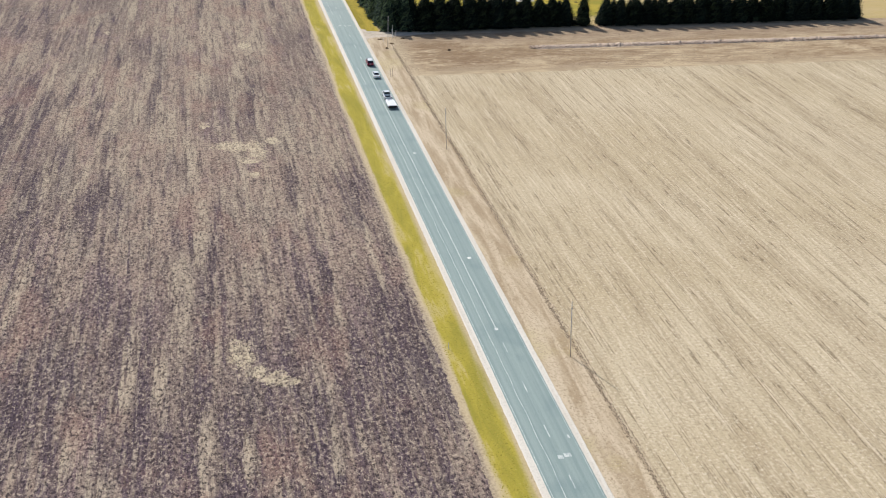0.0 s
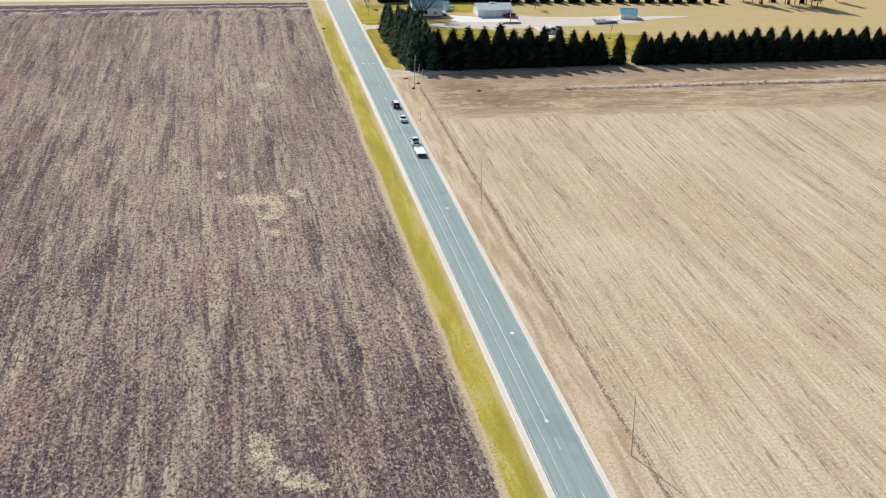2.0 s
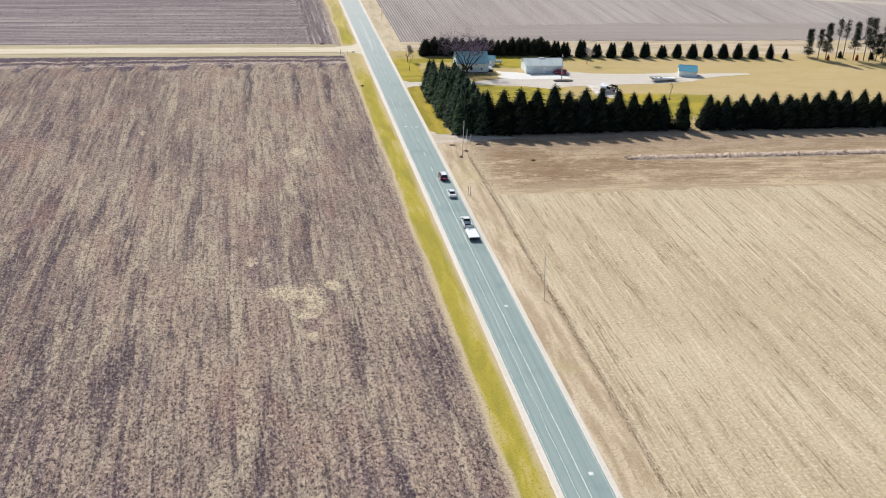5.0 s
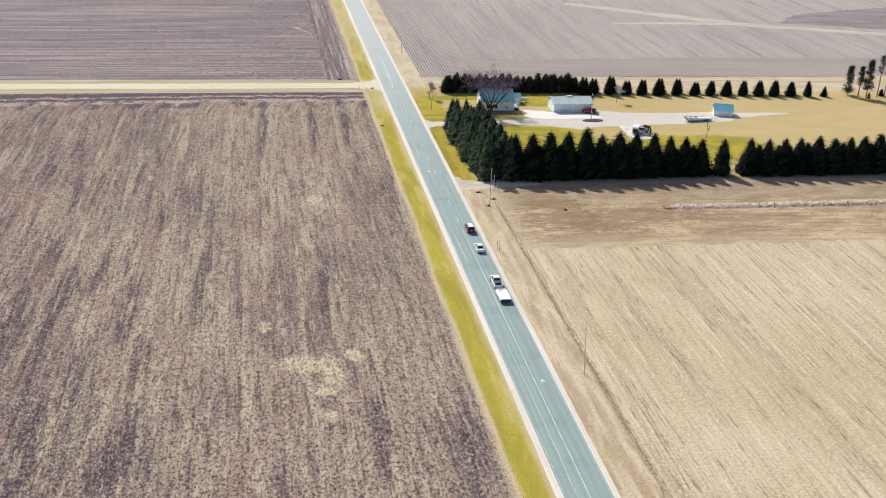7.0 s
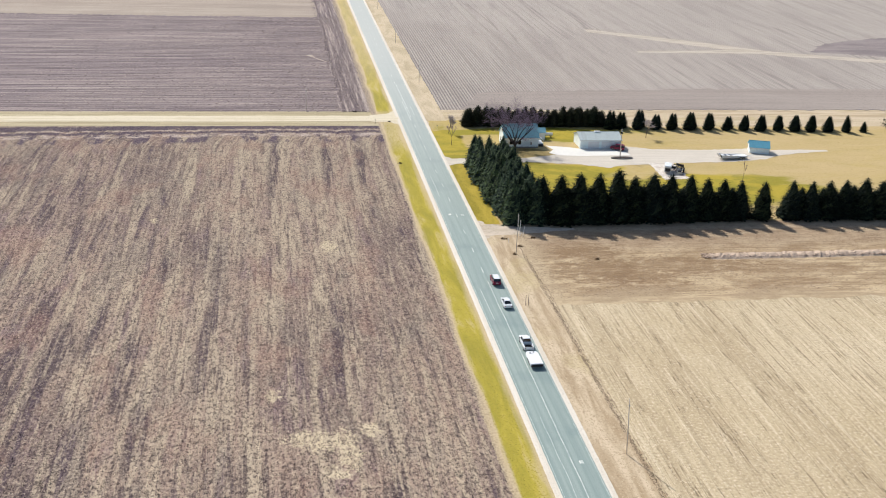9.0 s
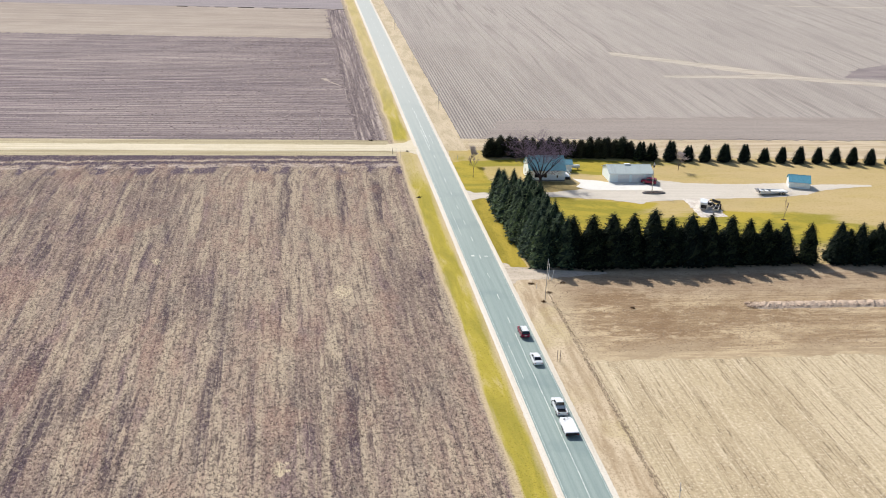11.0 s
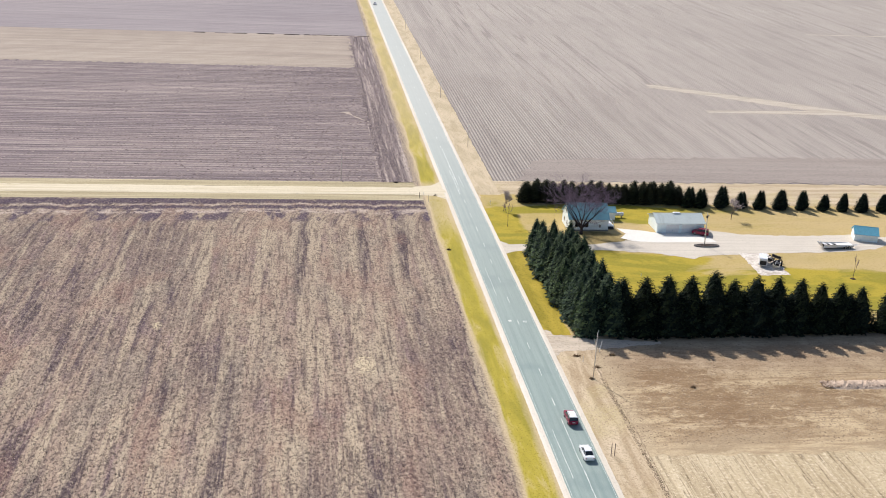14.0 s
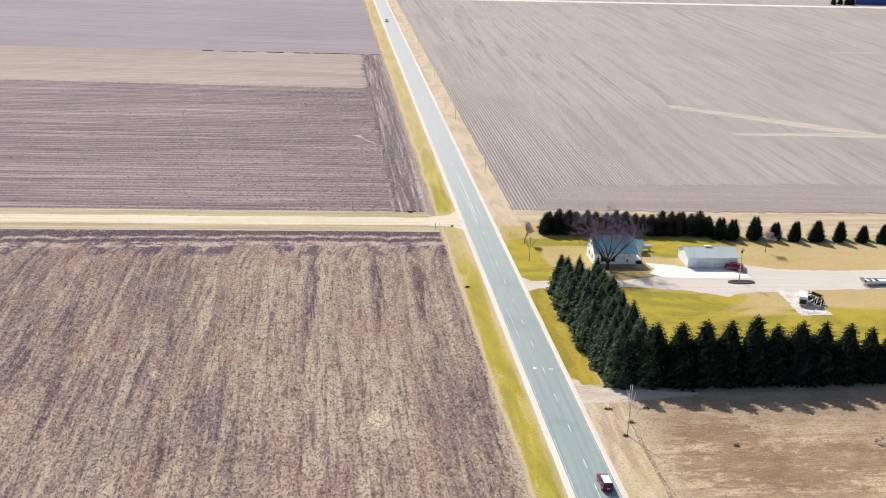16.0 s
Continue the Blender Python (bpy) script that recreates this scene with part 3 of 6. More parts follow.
M = {
    "ploughed": mat_ploughed(), "stubble": mat_stubble(), "headland": mat_headland(),
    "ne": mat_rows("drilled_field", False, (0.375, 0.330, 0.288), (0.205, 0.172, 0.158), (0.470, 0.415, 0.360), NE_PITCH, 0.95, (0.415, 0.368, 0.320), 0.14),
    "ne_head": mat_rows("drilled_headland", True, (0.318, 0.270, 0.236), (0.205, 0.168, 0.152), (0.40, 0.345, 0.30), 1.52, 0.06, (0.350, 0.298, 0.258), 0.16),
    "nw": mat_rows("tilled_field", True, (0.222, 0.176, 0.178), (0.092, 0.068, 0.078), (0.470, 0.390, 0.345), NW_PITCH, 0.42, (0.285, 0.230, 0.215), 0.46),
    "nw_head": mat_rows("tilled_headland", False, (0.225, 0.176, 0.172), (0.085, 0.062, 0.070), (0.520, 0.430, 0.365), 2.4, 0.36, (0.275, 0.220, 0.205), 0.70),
    "nw_tan": mat_rows("straw_band", True, (0.365, 0.300, 0.240), (0.265, 0.212, 0.180), (0.47, 0.395, 0.32), 3.0, 0.4, (0.40, 0.332, 0.265)),
    "far": mat_rows("far_field", True, (0.272, 0.235, 0.240), (0.225, 0.190, 0.200), (0.36, 0.315, 0.30), 6.0, 0.15, (0.312, 0.268, 0.266)),
    "verge_w": mat_verge_west(), "dry": mat_dry_grass(), "dry_x": mat_dry_grass("dry_lane_grass", 0.03, 0.35, (0.430, 0.335, 0.215), (0.570, 0.465, 0.325)), "lawn": mat_lawn(),
    "gravel": mat_gravel("pale_gravel", (0.68, 0.60, 0.45), (0.53, 0.445, 0.29), "x"),
    "shoulder": mat_gravel("shoulder_gravel", (0.71, 0.655, 0.565), (0.60, 0.53, 0.43), "y"),
    "drive": mat_gravel("drive_gravel", (0.600, 0.540, 0.455), (0.520, 0.462, 0.380), "x"),
    "concrete": plain("pale_concrete", (0.74, 0.715, 0.65), 0.8, 0, 1.2, 0.12, 0.3, 0.2),
    "asphalt": mat_asphalt(), "line": mat_line(),
    # needles kept near-black, with the belt's shaded side in the colour
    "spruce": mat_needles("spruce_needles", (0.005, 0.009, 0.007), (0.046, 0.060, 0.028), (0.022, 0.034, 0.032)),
    # paler copy for the block: sunlit bough edges put into the needle colour
    "spruce_lit": mat_needles("lit_spruce_needles", (0.008, 0.014, 0.011), (0.150, 0.205, 0.090), (0.060, 0.092, 0.080)),
    "cedar": mat_needles("cedar_needles", (0.022, 0.030, 0.016), (0.055, 0.060, 0.032), (0.070, 0.052, 0.038)),
    "bark": mat_bark("grey_bark", (0.20, 0.16, 0.14), (0.07, 0.05, 0.05)),
    "limb": mat_bark("dark_limb_bark", (0.070, 0.054, 0.054), (0.028, 0.021, 0.024)),
    "twig_pale": mat_bark("pale_grey_twigs", (0.52, 0.46, 0.46), (0.34, 0.29, 0.30)),
    "twig": mat_bark("purple_twigs", (0.300, 0.225, 0.295), (0.150, 0.105, 0.140)),
    "pole": mat_bark("weathered_pole", (0.74, 0.68, 0.60), (0.50, 0.44, 0.38)),
    "white": plain("white_paint", (0.82, 0.82, 0.80), 0.45, 0, 3, 0.08),
    "siding": mat_siding("white_siding", (0.88, 0.94, 0.94)),
    "ribbed": mat_siding("white_ribbed_sheet", (0.86, 0.94, 0.92), 0.3, True),
    "roof_teal": mat_roof("teal_shingles", (0.172, 0.375, 0.440)),
    "roof_grey": mat_roof("grey_green_roof", (0.56, 0.62, 0.59), 0.3, True),
    "roof_blue": mat_roof("blue_metal_roof", (0.13, 0.40, 0.52), 0.3, True),
    "glass": plain("dark_glass", (0.012, 0.016, 0.022), 0.08, 0, 3, 0.2, 0.6),
    "rubber": plain("rubber", (0.018, 0.018, 0.020), 0.85, 0, 8, 0.3),
    "steel": plain("steel", (0.45, 0.46, 0.47), 0.35, 0.9, 5, 0.2),
    "black": plain("black_plastic", (0.02, 0.02, 0.023), 0.6, 0, 6, 0.3),
    "red": plain("red_car_paint", (0.26, 0.006, 0.040), 0.25, 0.1, 2, 0.1, 0.5),
    "carwhite": plain("white_car_paint", (0.80, 0.81, 0.82), 0.22, 0.05, 2, 0.05, 0.5),
    "silver": plain("silver_car_paint", (0.60, 0.60, 0.63), 0.28, 0.3, 2, 0.08, 0.5),
    "tail": plain("red_lamp_lens", (0.40, 0.01, 0.012), 0.2, 0, 4, 0.1, 0.5),
    "clear": plain("clear_lamp_lens", (0.75, 0.76, 0.74), 0.12, 0, 4, 0.1, 0.6),
    "mulch": plain("dark_mulch", (0.075, 0.055, 0.045), 0.95, 0, 3, 0.5, 0.1, 0.6),
    "stone": plain("grey_edging_stone", (0.30, 0.28, 0.26), 0.85, 0, 3, 0.4, 0.2, 0.4),
    "straw": plain("loose_straw", (0.62, 0.475, 0.36), 0.95, 0, 2.5, 0.4, 0.1, 0.8),
    "trunk_soil": plain("dark_soil", (0.075, 0.055, 0.048), 0.95, 0, 2.5, 0.5, 0.1, 0.8),
    "orange": plain("orange_plastic", (0.62, 0.09, 0.03), 0.5, 0, 4, 0.1),
    "blue": plain("deep_blue_sheet", (0.03, 0.07, 0.30), 0.5, 0, 1, 0.3),
}


def mat_turf(name, low, high, stain, stain_at=0.55, sx=0.22, sy=0.06):
    m = Mat(name, 0.95, spec=0.15)
    drift = m.noise(m.scaled(sx, sy), 1.0, 4, 0.6, 0.5)
    tuft = m.noise(scale=1.8, detail=5, rough=0.72)
    col = m.mix(m.step(drift, 0.34, 0.64), low, high)
    col = m.mix(m.step(tuft, 0.36, 0.48, 0.45, 0.0), col, tuple(v * 0.4 for v in low))
    col = m.mix(m.step(drift, stain_at, stain_at + 0.13, 0.0, 0.6), col, stain)
    m.colour(col).relief(tuft, 0.9, 0.18)
    return m.m


M["verge_w2"] = mat_turf("bright_grass", (0.255, 0.205, 0.022), (0.420, 0.315, 0.045), (0.46, 0.36, 0.16), 0.62)
M["verge_dry"] = mat_turf("olive_dry_grass", (0.345, 0.288, 0.170), (0.485, 0.408, 0.262), (0.56, 0.47, 0.325), 0.55, 0.02, 0.6)
M["furrow"] = mat_turf("crumbled_furrow", (0.275, 0.205, 0.138), (0.420, 0.320, 0.210), (0.53, 0.42, 0.28), 0.47, 0.8, 0.28)
M["pad"] = mat_turf("broken_gravel", (0.50, 0.43, 0.36), (0.82, 0.77, 0.70), (0.30, 0.24, 0.15), 0.52, 0.5, 0.5)
M["bedgrass"] = mat_turf("brown_green_grass", (0.235, 0.175, 0.070), (0.345, 0.265, 0.110), (0.30, 0.21, 0.12))


def mat_bits(name, low, high):
    """Scattered bits, each with a tone of its own."""
    m = Mat(name, 0.95, spec=0.15)
    g = m.noise(scale=9.0, detail=2)
    c = m.mix(m.island(), low, high)
    m.colour(m.mix(m.step(g, 0.35, 0.6, 0.35, 0.0), c, tuple(v * 0.5 for v in low)))
    return m.m


M["clod"] = mat_soil_bits("clod_soil", (0.060, 0.042, 0.043), (0.42, 0.33, 0.24))
M["chaff"] = mat_soil_bits("chaff_straw", (0.14, 0.105, 0.085), (0.72, 0.60, 0.44))
M["stubtuft"] = mat_bits("stubble_straw", (0.42, 0.325, 0.21), (0.68, 0.56, 0.40))
M["clod2"] = mat_bits("headland_soil", (0.22, 0.155, 0.10), (0.42, 0.32, 0.215))
M["grasstuft"] = mat_bits("grass_blades", (0.27, 0.225, 0.028), (0.43, 0.335, 0.06))
M["drytuft"] = mat_bits("dry_blades", (0.40, 0.300, 0.19), (0.60, 0.480, 0.325))
M["wash"] = mat_turf("washed_soil", (0.36, 0.29, 0.24), (0.56, 0.47, 0.38), (0.30, 0.235, 0.20))
M["dry_pale"] = mat_turf("pale_dry_grass", (0.46, 0.37, 0.24), (0.60, 0.49, 0.34), (0.42, 0.32, 0.19))
M["clod_nw"] = mat_bits("tilled_clods", (0.085, 0.062, 0.066), (0.42, 0.34, 0.29))
M["clod_ne"] = mat_bits("drilled_clods", (0.27, 0.215, 0.185), (0.50, 0.42, 0.35))
M["path"] = mat_turf("sandy_track", (0.46, 0.385, 0.30), (0.64, 0.545, 0.43), (0.40, 0.335, 0.285), 0.55, 0.06, 0.3)
M["furrow_bits"] = mat_bits("furrow_crumbs", (0.11, 0.08, 0.052), (0.36, 0.27, 0.175))
M["path_field"] = mat_turf("packed_field_soil", (0.42, 0.36, 0.295), (0.55, 0.475, 0.385), (0.38, 0.325, 0.28), 0.55, 0.06, 0.3)
M["swale"] = mat_turf("damp_soil", (0.205, 0.172, 0.168), (0.285, 0.240, 0.228), (0.34, 0.29, 0.26), 0.60, 0.03, 0.12)
M["rust"] = mat_bits("rusty_needles", (0.20, 0.035, 0.018), (0.48, 0.10, 0.05))
M["weed"] = mat_bits("dead_weeds", (0.16, 0.105, 0.06), (0.40, 0.28, 0.17))
M["rowstraw"] = mat_bits("windrow_straw", (0.16, 0.105, 0.075), (0.62, 0.475, 0.36))
M["cornstalk"] = mat_bits("pale_stalks", (0.34, 0.26, 0.19), (0.66, 0.55, 0.42))


# ---- mesh helpers ----
def mesh_from(name, bm, mats):
    me = bpy.data.meshes.new(name)
    bm.to_mesh(me)
    bm.free()
    for k in (mats if isinstance(mats, (list, tuple)) else [mats]):
        me.materials.append(M[k])
    return me


def part(name, bm, material, parent, label="", smooth=False):
    """One mesh object under a thing or a part."""
    me = mesh_from(name, bm, material)
    if smooth:
        me.polygons.foreach_set("use_smooth", [True] * len(me.polygons))
    ob = new(name, me)
    ob.parent = parent
    return tagged(ob, label)


def thing(name, label, category, m=None, group="", kind=""):
    ob = new(name)
    ob.empty_display_size = 0.3
    if m is not None:
        ob.matrix_basis = m
    return tagged(ob, label, category, group, kind)


def box(bm, x0, x1, y0, y1, z0, z1, bevel=0.0):
    r = bmesh.ops.create_cube(bm, size=1.0, matrix=Matrix.LocRotScale(((x0 + x1) / 2, (y0 + y1) / 2, (z0 + z1) / 2), None, (x1 - x0, y1 - y0, z1 - z0)))
    if bevel:
        es = list({e for v in r["verts"] for e in v.link_edges})
        bmesh.ops.bevel(bm, geom=es, offset=bevel, segments=1, affect="EDGES")
    return r["verts"]


def tube(bm, a, b, ra, rb, n=6, caps=True):
    a, b = Vector(a), Vector(b)
    d = b - a
    m = Matrix.Translation((a + b) / 2) @ d.to_track_quat("Z", "Y").to_matrix().to_4x4()
    bmesh.ops.create_cone(bm, cap_ends=caps, segments=n, radius1=ra, radius2=rb, depth=d.length, matrix=m)


def prism(bm, profile, axis, lo, hi):
    """A closed outline in two axes, pushed along the third from lo to hi."""
    def at(u, v, w):
        return (w, u, v) if axis == "x" else (u, w, v)
    a = [bm.verts.new(at(u, v, lo)) for u, v in profile]
    b = [bm.verts.new(at(u, v, hi)) for u, v in profile]
    n = len(a)
    bm.faces.new(a)
    bm.faces.new(b[::-1])
    for i in range(n):
        bm.faces.new((a[(i + 1) % n], a[i], b[i], b[(i + 1) % n]))
    bmesh.ops.recalc_face_normals(bm, faces=bm.faces[:])


def ragged(seed, t, size, rough):
    return size * noise.fractal(Vector((t * rough, seed * 13.7, 2.1)), 0.9, 2.0, 4)


def strip(name, x0, x1, y0, y1, z, mat, jag=(0.3, 0.3), along="y", step=1.2, rough=0.25, seed=1, label="", category="ground", skirt=0.0, cross=1, hump=0.0):
    """A flat piece of ground with ragged long edges, running along x or y."""
    lo, hi = (y0, y1) if along == "y" else (x0, x1)
    n = max(2, int((hi - lo) / step))
    bm = bmesh.new()
    prev = None
    for i in range(n + 1):
        t = lo + (hi - lo) * i / n
        a = (x0 if along == "y" else y0) + ragged(seed, t, jag[0], rough)
        b = (x1 if along == "y" else y1) + ragged(seed + 0.37, t, jag[1], rough)
        us = [(a, z)] if not skirt else [(a - skirt, 0.0), (a, z)]
        for k in range(1, cross):
            f = k / cross
            us.append((a + (b - a) * f, z + hump * math.sin(math.pi * f)))
        us += [(b, z)] if not skirt else [(b, z), (b + skirt, 0.0)]
        row = [bm.verts.new((u, t, h) if along == "y" else (t, u, h)) for u, h in us]
        if prev:
            for k in range(len(row) - 1):
                q = (prev[k], prev[k + 1], row[k + 1], row[k])
                bm.faces.new(q if along == "y" else q[::-1])
        prev = row
    ob = new(name, mesh_from(name, bm, mat))
    return tagged(ob, label, category, "", "structure")


def patch(name, outline, z, mat, label, category, jag=0.3, step=1.0, rough=0.4, seed=3, kind="structure"):
    """A flat piece of ground from a rough outline, with ragged edges."""
    bm = bmesh.new()
    vs = []
    n = len(outline)
    for i in range(n):
        a, b = Vector(outline[i]), Vector(outline[(i + 1) % n])
        k = max(1, int((b - a).length / step))
        d = (b - a).normalized()
        side = Vector((d.y, -d.x))
        for j in range(k):
            p = a.lerp(b, j / k)
            p = p + side * jag * noise.fractal(Vector((p.x * rough, p.y * rough, seed)), 0.9, 2.0, 4)
            vs.append(bm.verts.new((p.x, p.y, z)))
    es = [bm.edges.new((vs[i], vs[(i + 1) % len(vs)])) for i in range(len(vs))]
    bmesh.ops.triangle_fill(bm, use_beauty=True, use_dissolve=False, edges=es)
    for f in bm.faces:
        if f.normal.z < 0:
            f.normal_flip()
    ob = new(name, mesh_from(name, bm, mat))
    return tagged(ob, label, category, "", kind)


LATTICE = np.random.default_rng(77).random((256, 256))


def bumpy(x, y):
    """Smooth unevenness from 0 to 1 with a period of about one unit."""
    i, j = np.floor(x).astype(int), np.floor(y).astype(int)
    u, v = x - i, y - j
    u, v = u * u * (3 - 2 * u), v * v * (3 - 2 * v)
    g = lambda a, b: LATTICE[a % 256, b % 256]
    return (g(i, j) * (1 - u) + g(i + 1, j) * u) * (1 - v) + (g(i, j + 1) * (1 - u) + g(i + 1, j + 1) * u) * v


def ramp(v, a, b):
    f = np.clip((v - a) / (b - a), 0, 1)
    return f * f * (3 - 2 * f)


def soil_height(x, y):
    """Clods and plough ridges of the dark field, in metres over its floor."""
    ridge = 0.5 * bumpy(x / 0.95 + 3, y / 5.0) + 0.3 * bumpy(x / 1.0, y / 1.3 + 40) + 0.2 * bumpy(x / 2.6 + 9, y / 9.0)
    return 0.17 * ridge * ramp(-x, 12.0, 13.4) * ramp(-y, -286.0, -283.5)


def drilled_height(x, y):
    return 0.085 * (0.5 + 0.5 * np.sin(x * 2 * np.pi / NE_PITCH)) * ramp(x, 12.3, 13.6) * ramp(-x, -84, -45) * ramp(-y, -520, -400) * (0.6 + 0.4 * bumpy(x / 3, y / 30))


def tilled_height(x, y):
    return 0.075 * (0.5 + 0.5 * np.sin(y * 2 * np.pi / NW_PITCH)) * ramp(-x, 24, 27) * ramp(y, 305.5, 307) * ramp(-y, -485, -482) * (0.5 + 0.5 * bumpy(x / 12, y / 3))


def stubble_height(x, y):
    rows = 0.5 + 0.5 * np.sin((x + 0.015 * y) * 2 * np.pi / 0.76)
    return 0.055 * rows * ramp(x, 12.8, 14.0) * ramp(-y, -141.5, -139.5) * ramp(bumpy(x / 2.2, y / 9.0), 0.2, 0.8)


def relief_field(name, xs, ys, z, height, mat, label, seed, jag_west=0.0, jag_east=0.0):
    """A field as one sheet whose furrows and ridges are real."""
    gx, gy = np.meshgrid(np.asarray(xs), np.asarray(ys))
    gz = z + height(gx, gy)
    for col, jag, shift in ((0, jag_west, 0.0), (-1, jag_east, 0.37)):
        if jag:
            gx[:, col] += [ragged(seed + shift, t, jag, 0.25) for t in gy[:, col]]
    ny, nx = gx.shape
    k = (np.arange(ny - 1)[:, None] * nx + np.arange(nx - 1)[None]).reshape(-1)
    quad = np.stack([k, k + 1, k + 1 + nx, k + nx], 1).astype(np.int32)
    me = bpy.data.meshes.new(name)
    me.vertices.add(nx * ny)
    me.vertices.foreach_set("co", np.stack([gx, gy, gz], -1).astype(np.float32).reshape(-1))
    me.loops.add(quad.size)
    me.loops.foreach_set("vertex_index", quad.reshape(-1))
    me.polygons.add(len(quad))
    me.polygons.foreach_set("loop_start", np.arange(0, quad.size, 4, dtype=np.int32))
    me.polygons.foreach_set("use_smooth", np.ones(len(quad), dtype=bool))
    me.update(calc_edges=True)
    me.materials.append(M[mat])
    return tagged(new(name, me), label, "field", "", "structure")


# ---- the land ----
bm = bmesh.new()
bmesh.ops.create_grid(bm, x_segments=24, y_segments=24, size=4000)
tagged(new("ground", mesh_from("ground", bm, "far")), "bare brown farmland reaching to the horizon", "ground", "", "structure")

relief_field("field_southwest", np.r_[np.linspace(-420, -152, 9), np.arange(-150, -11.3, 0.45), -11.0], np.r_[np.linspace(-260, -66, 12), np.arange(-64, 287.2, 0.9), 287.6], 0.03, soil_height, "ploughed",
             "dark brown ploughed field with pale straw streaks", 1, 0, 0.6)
relief_field("field_southeast", np.r_[np.arange(12.0, 120, 0.19), np.linspace(121, 460, 12)], np.r_[-260, np.arange(-70, 138, 9.0), 139.5, 140.5, 141.6, 146.5], 0.03, stubble_height, "stubble",
             "pale straw stubble field with rows along the road", 2, 0.5, 0)
strip("headland_southeast", 9.0, 460, 142.6, 192.4, 0.045, "headland", (1.4, 0.8), along="x", label="turned brown earth headland between stubble and trees", category="field", step=1.3, seed=3)
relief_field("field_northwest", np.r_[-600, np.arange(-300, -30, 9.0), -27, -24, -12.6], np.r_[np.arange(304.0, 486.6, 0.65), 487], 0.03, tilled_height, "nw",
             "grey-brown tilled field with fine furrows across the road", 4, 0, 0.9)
strip("straw_band_northwest", -600, -12.6, 486, 574, 0.035, "nw_tan", (3.2, 0.3), along="x", label="straw-coloured band of the tilled field", category="field", step=0.8, rough=1.6, seed=5)
strip("headland_northwest", -23.4, -12.4, 304.5, 573, 0.05, "nw_head", (2.4, 0.9), label="dark rutted headland beside the road verge", category="field", step=1.0, seed=6)
strip("field_far_northwest", -900, -13.5, 575.5, 1600, 0.03, "far", (0, 1.0), label="plain dark brown field far along the road", category="field", step=3, seed=7)
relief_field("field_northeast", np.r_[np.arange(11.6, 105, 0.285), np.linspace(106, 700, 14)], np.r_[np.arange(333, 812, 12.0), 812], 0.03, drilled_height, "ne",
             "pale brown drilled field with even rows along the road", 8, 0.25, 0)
patch("headland_northeast", [(19, 307.4), (700, 307), (700, 346), (115, 339), (60, 335.6), (33, 333.4), (29, 331), (27, 324), (23, 316)], 0.122, "ne_head", "darker brown headland behind the farmyard trees", "field", 2.2, 1.2, 0.3, 9)
relief_field("field_edge_northeast", np.arange(11.6, 38, 0.285), np.linspace(307.3, 333.0, 6), 0.03, drilled_height, "ne",
             "drilled rows at the corner of the pale field", 10, 0.25, 0)
strip("field_far_northeast", 8.5, 900, 813, 1700, 0.03, "ne", (0.4, 0), label="pale field beyond the far gravel road", category="field", step=3, seed=11)

# verges
strip("verge_southwest", -11.9, -4.6, -260, 292.6, 0.06, "verge_w", (0.55, 0.2), label="yellow-green grass verge with dry straw edges", category="grass verge", step=0.45, rough=1.3, seed=12)
strip("verge_northwest", -13.2, -4.6, 299.6, 1500, 0.06, "verge_w", (0.7, 0.2), label="yellow-green grass verge thinning along the road", category="grass verge", step=1.0, rough=0.5, seed=13)
strip("verge_southeast", 4.4, 12.6, -260, 186, 0.06, "dry", (0.2, 0.7), label="flattened brown dry grass verge", category="grass verge", step=0.9, rough=0.5, seed=14)
strip("verge_northeast", 4.4, 12.0, 292.8, 1500, 0.055, "dry_pale", (0.2, 0.4), label="straw-coloured dry grass verge", category="grass verge", step=1.0, rough=0.5, seed=15)
strip("grass_lane_northeast", 4.6, 460, 282.5, 307.6, 0.035, "dry_x", (0.5, 0.5), along="x", label="straw-pale grass lane behind the farmyard", category="grass verge", step=1.2, seed=16)
strip("farmyard_lawn", 4.4, 460, 191.8, 284.5, 0.04, "lawn", (0.6, 0.9), along="x", label="yellow-green farmyard lawn, drying to straw", category="lawn", step=1.2, seed=17)
strip("roadside_lawn", 4.4, 10.6, 192.5, 244.0, 0.06, "verge_w2", (0.2, 0.5), label="bright yellow-green grass strip beside the tree belt", category="lawn", step=0.9, seed=18)
strip("verge_gravel_road_south", -420, -9.5, 286.6, 292.2, 0.05, "verge_dry", (0.2, 0.1), along="x", label="dull olive grass edge of the gravel road", category="grass verge", step=1.0, seed=19)
strip("verge_gravel_road_north", -420, -9.5, 299.2, 305.0, 0.05, "verge_dry", (0.1, 0.2), along="x", label="straw grass edge of the gravel road", category="grass verge", step=1.0, seed=20)

# dark furrow that parts the verge from the stubble
strip("furrow_southeast", 11.95, 12.3, -260, 176, 0.075, "furrow", (0.22, 0.24), label="dark crumbling furrow along the stubble edge", category="furrow", step=0.4, rough=1.6, seed=21)
strip("furrow_southeast_second", 12.85, 13.0, -260, 160, 0.072, "furrow", (0.24, 0.26), label="faint broken second furrow in the stubble edge", category="furrow", step=0.4, rough=1.6, seed=28)

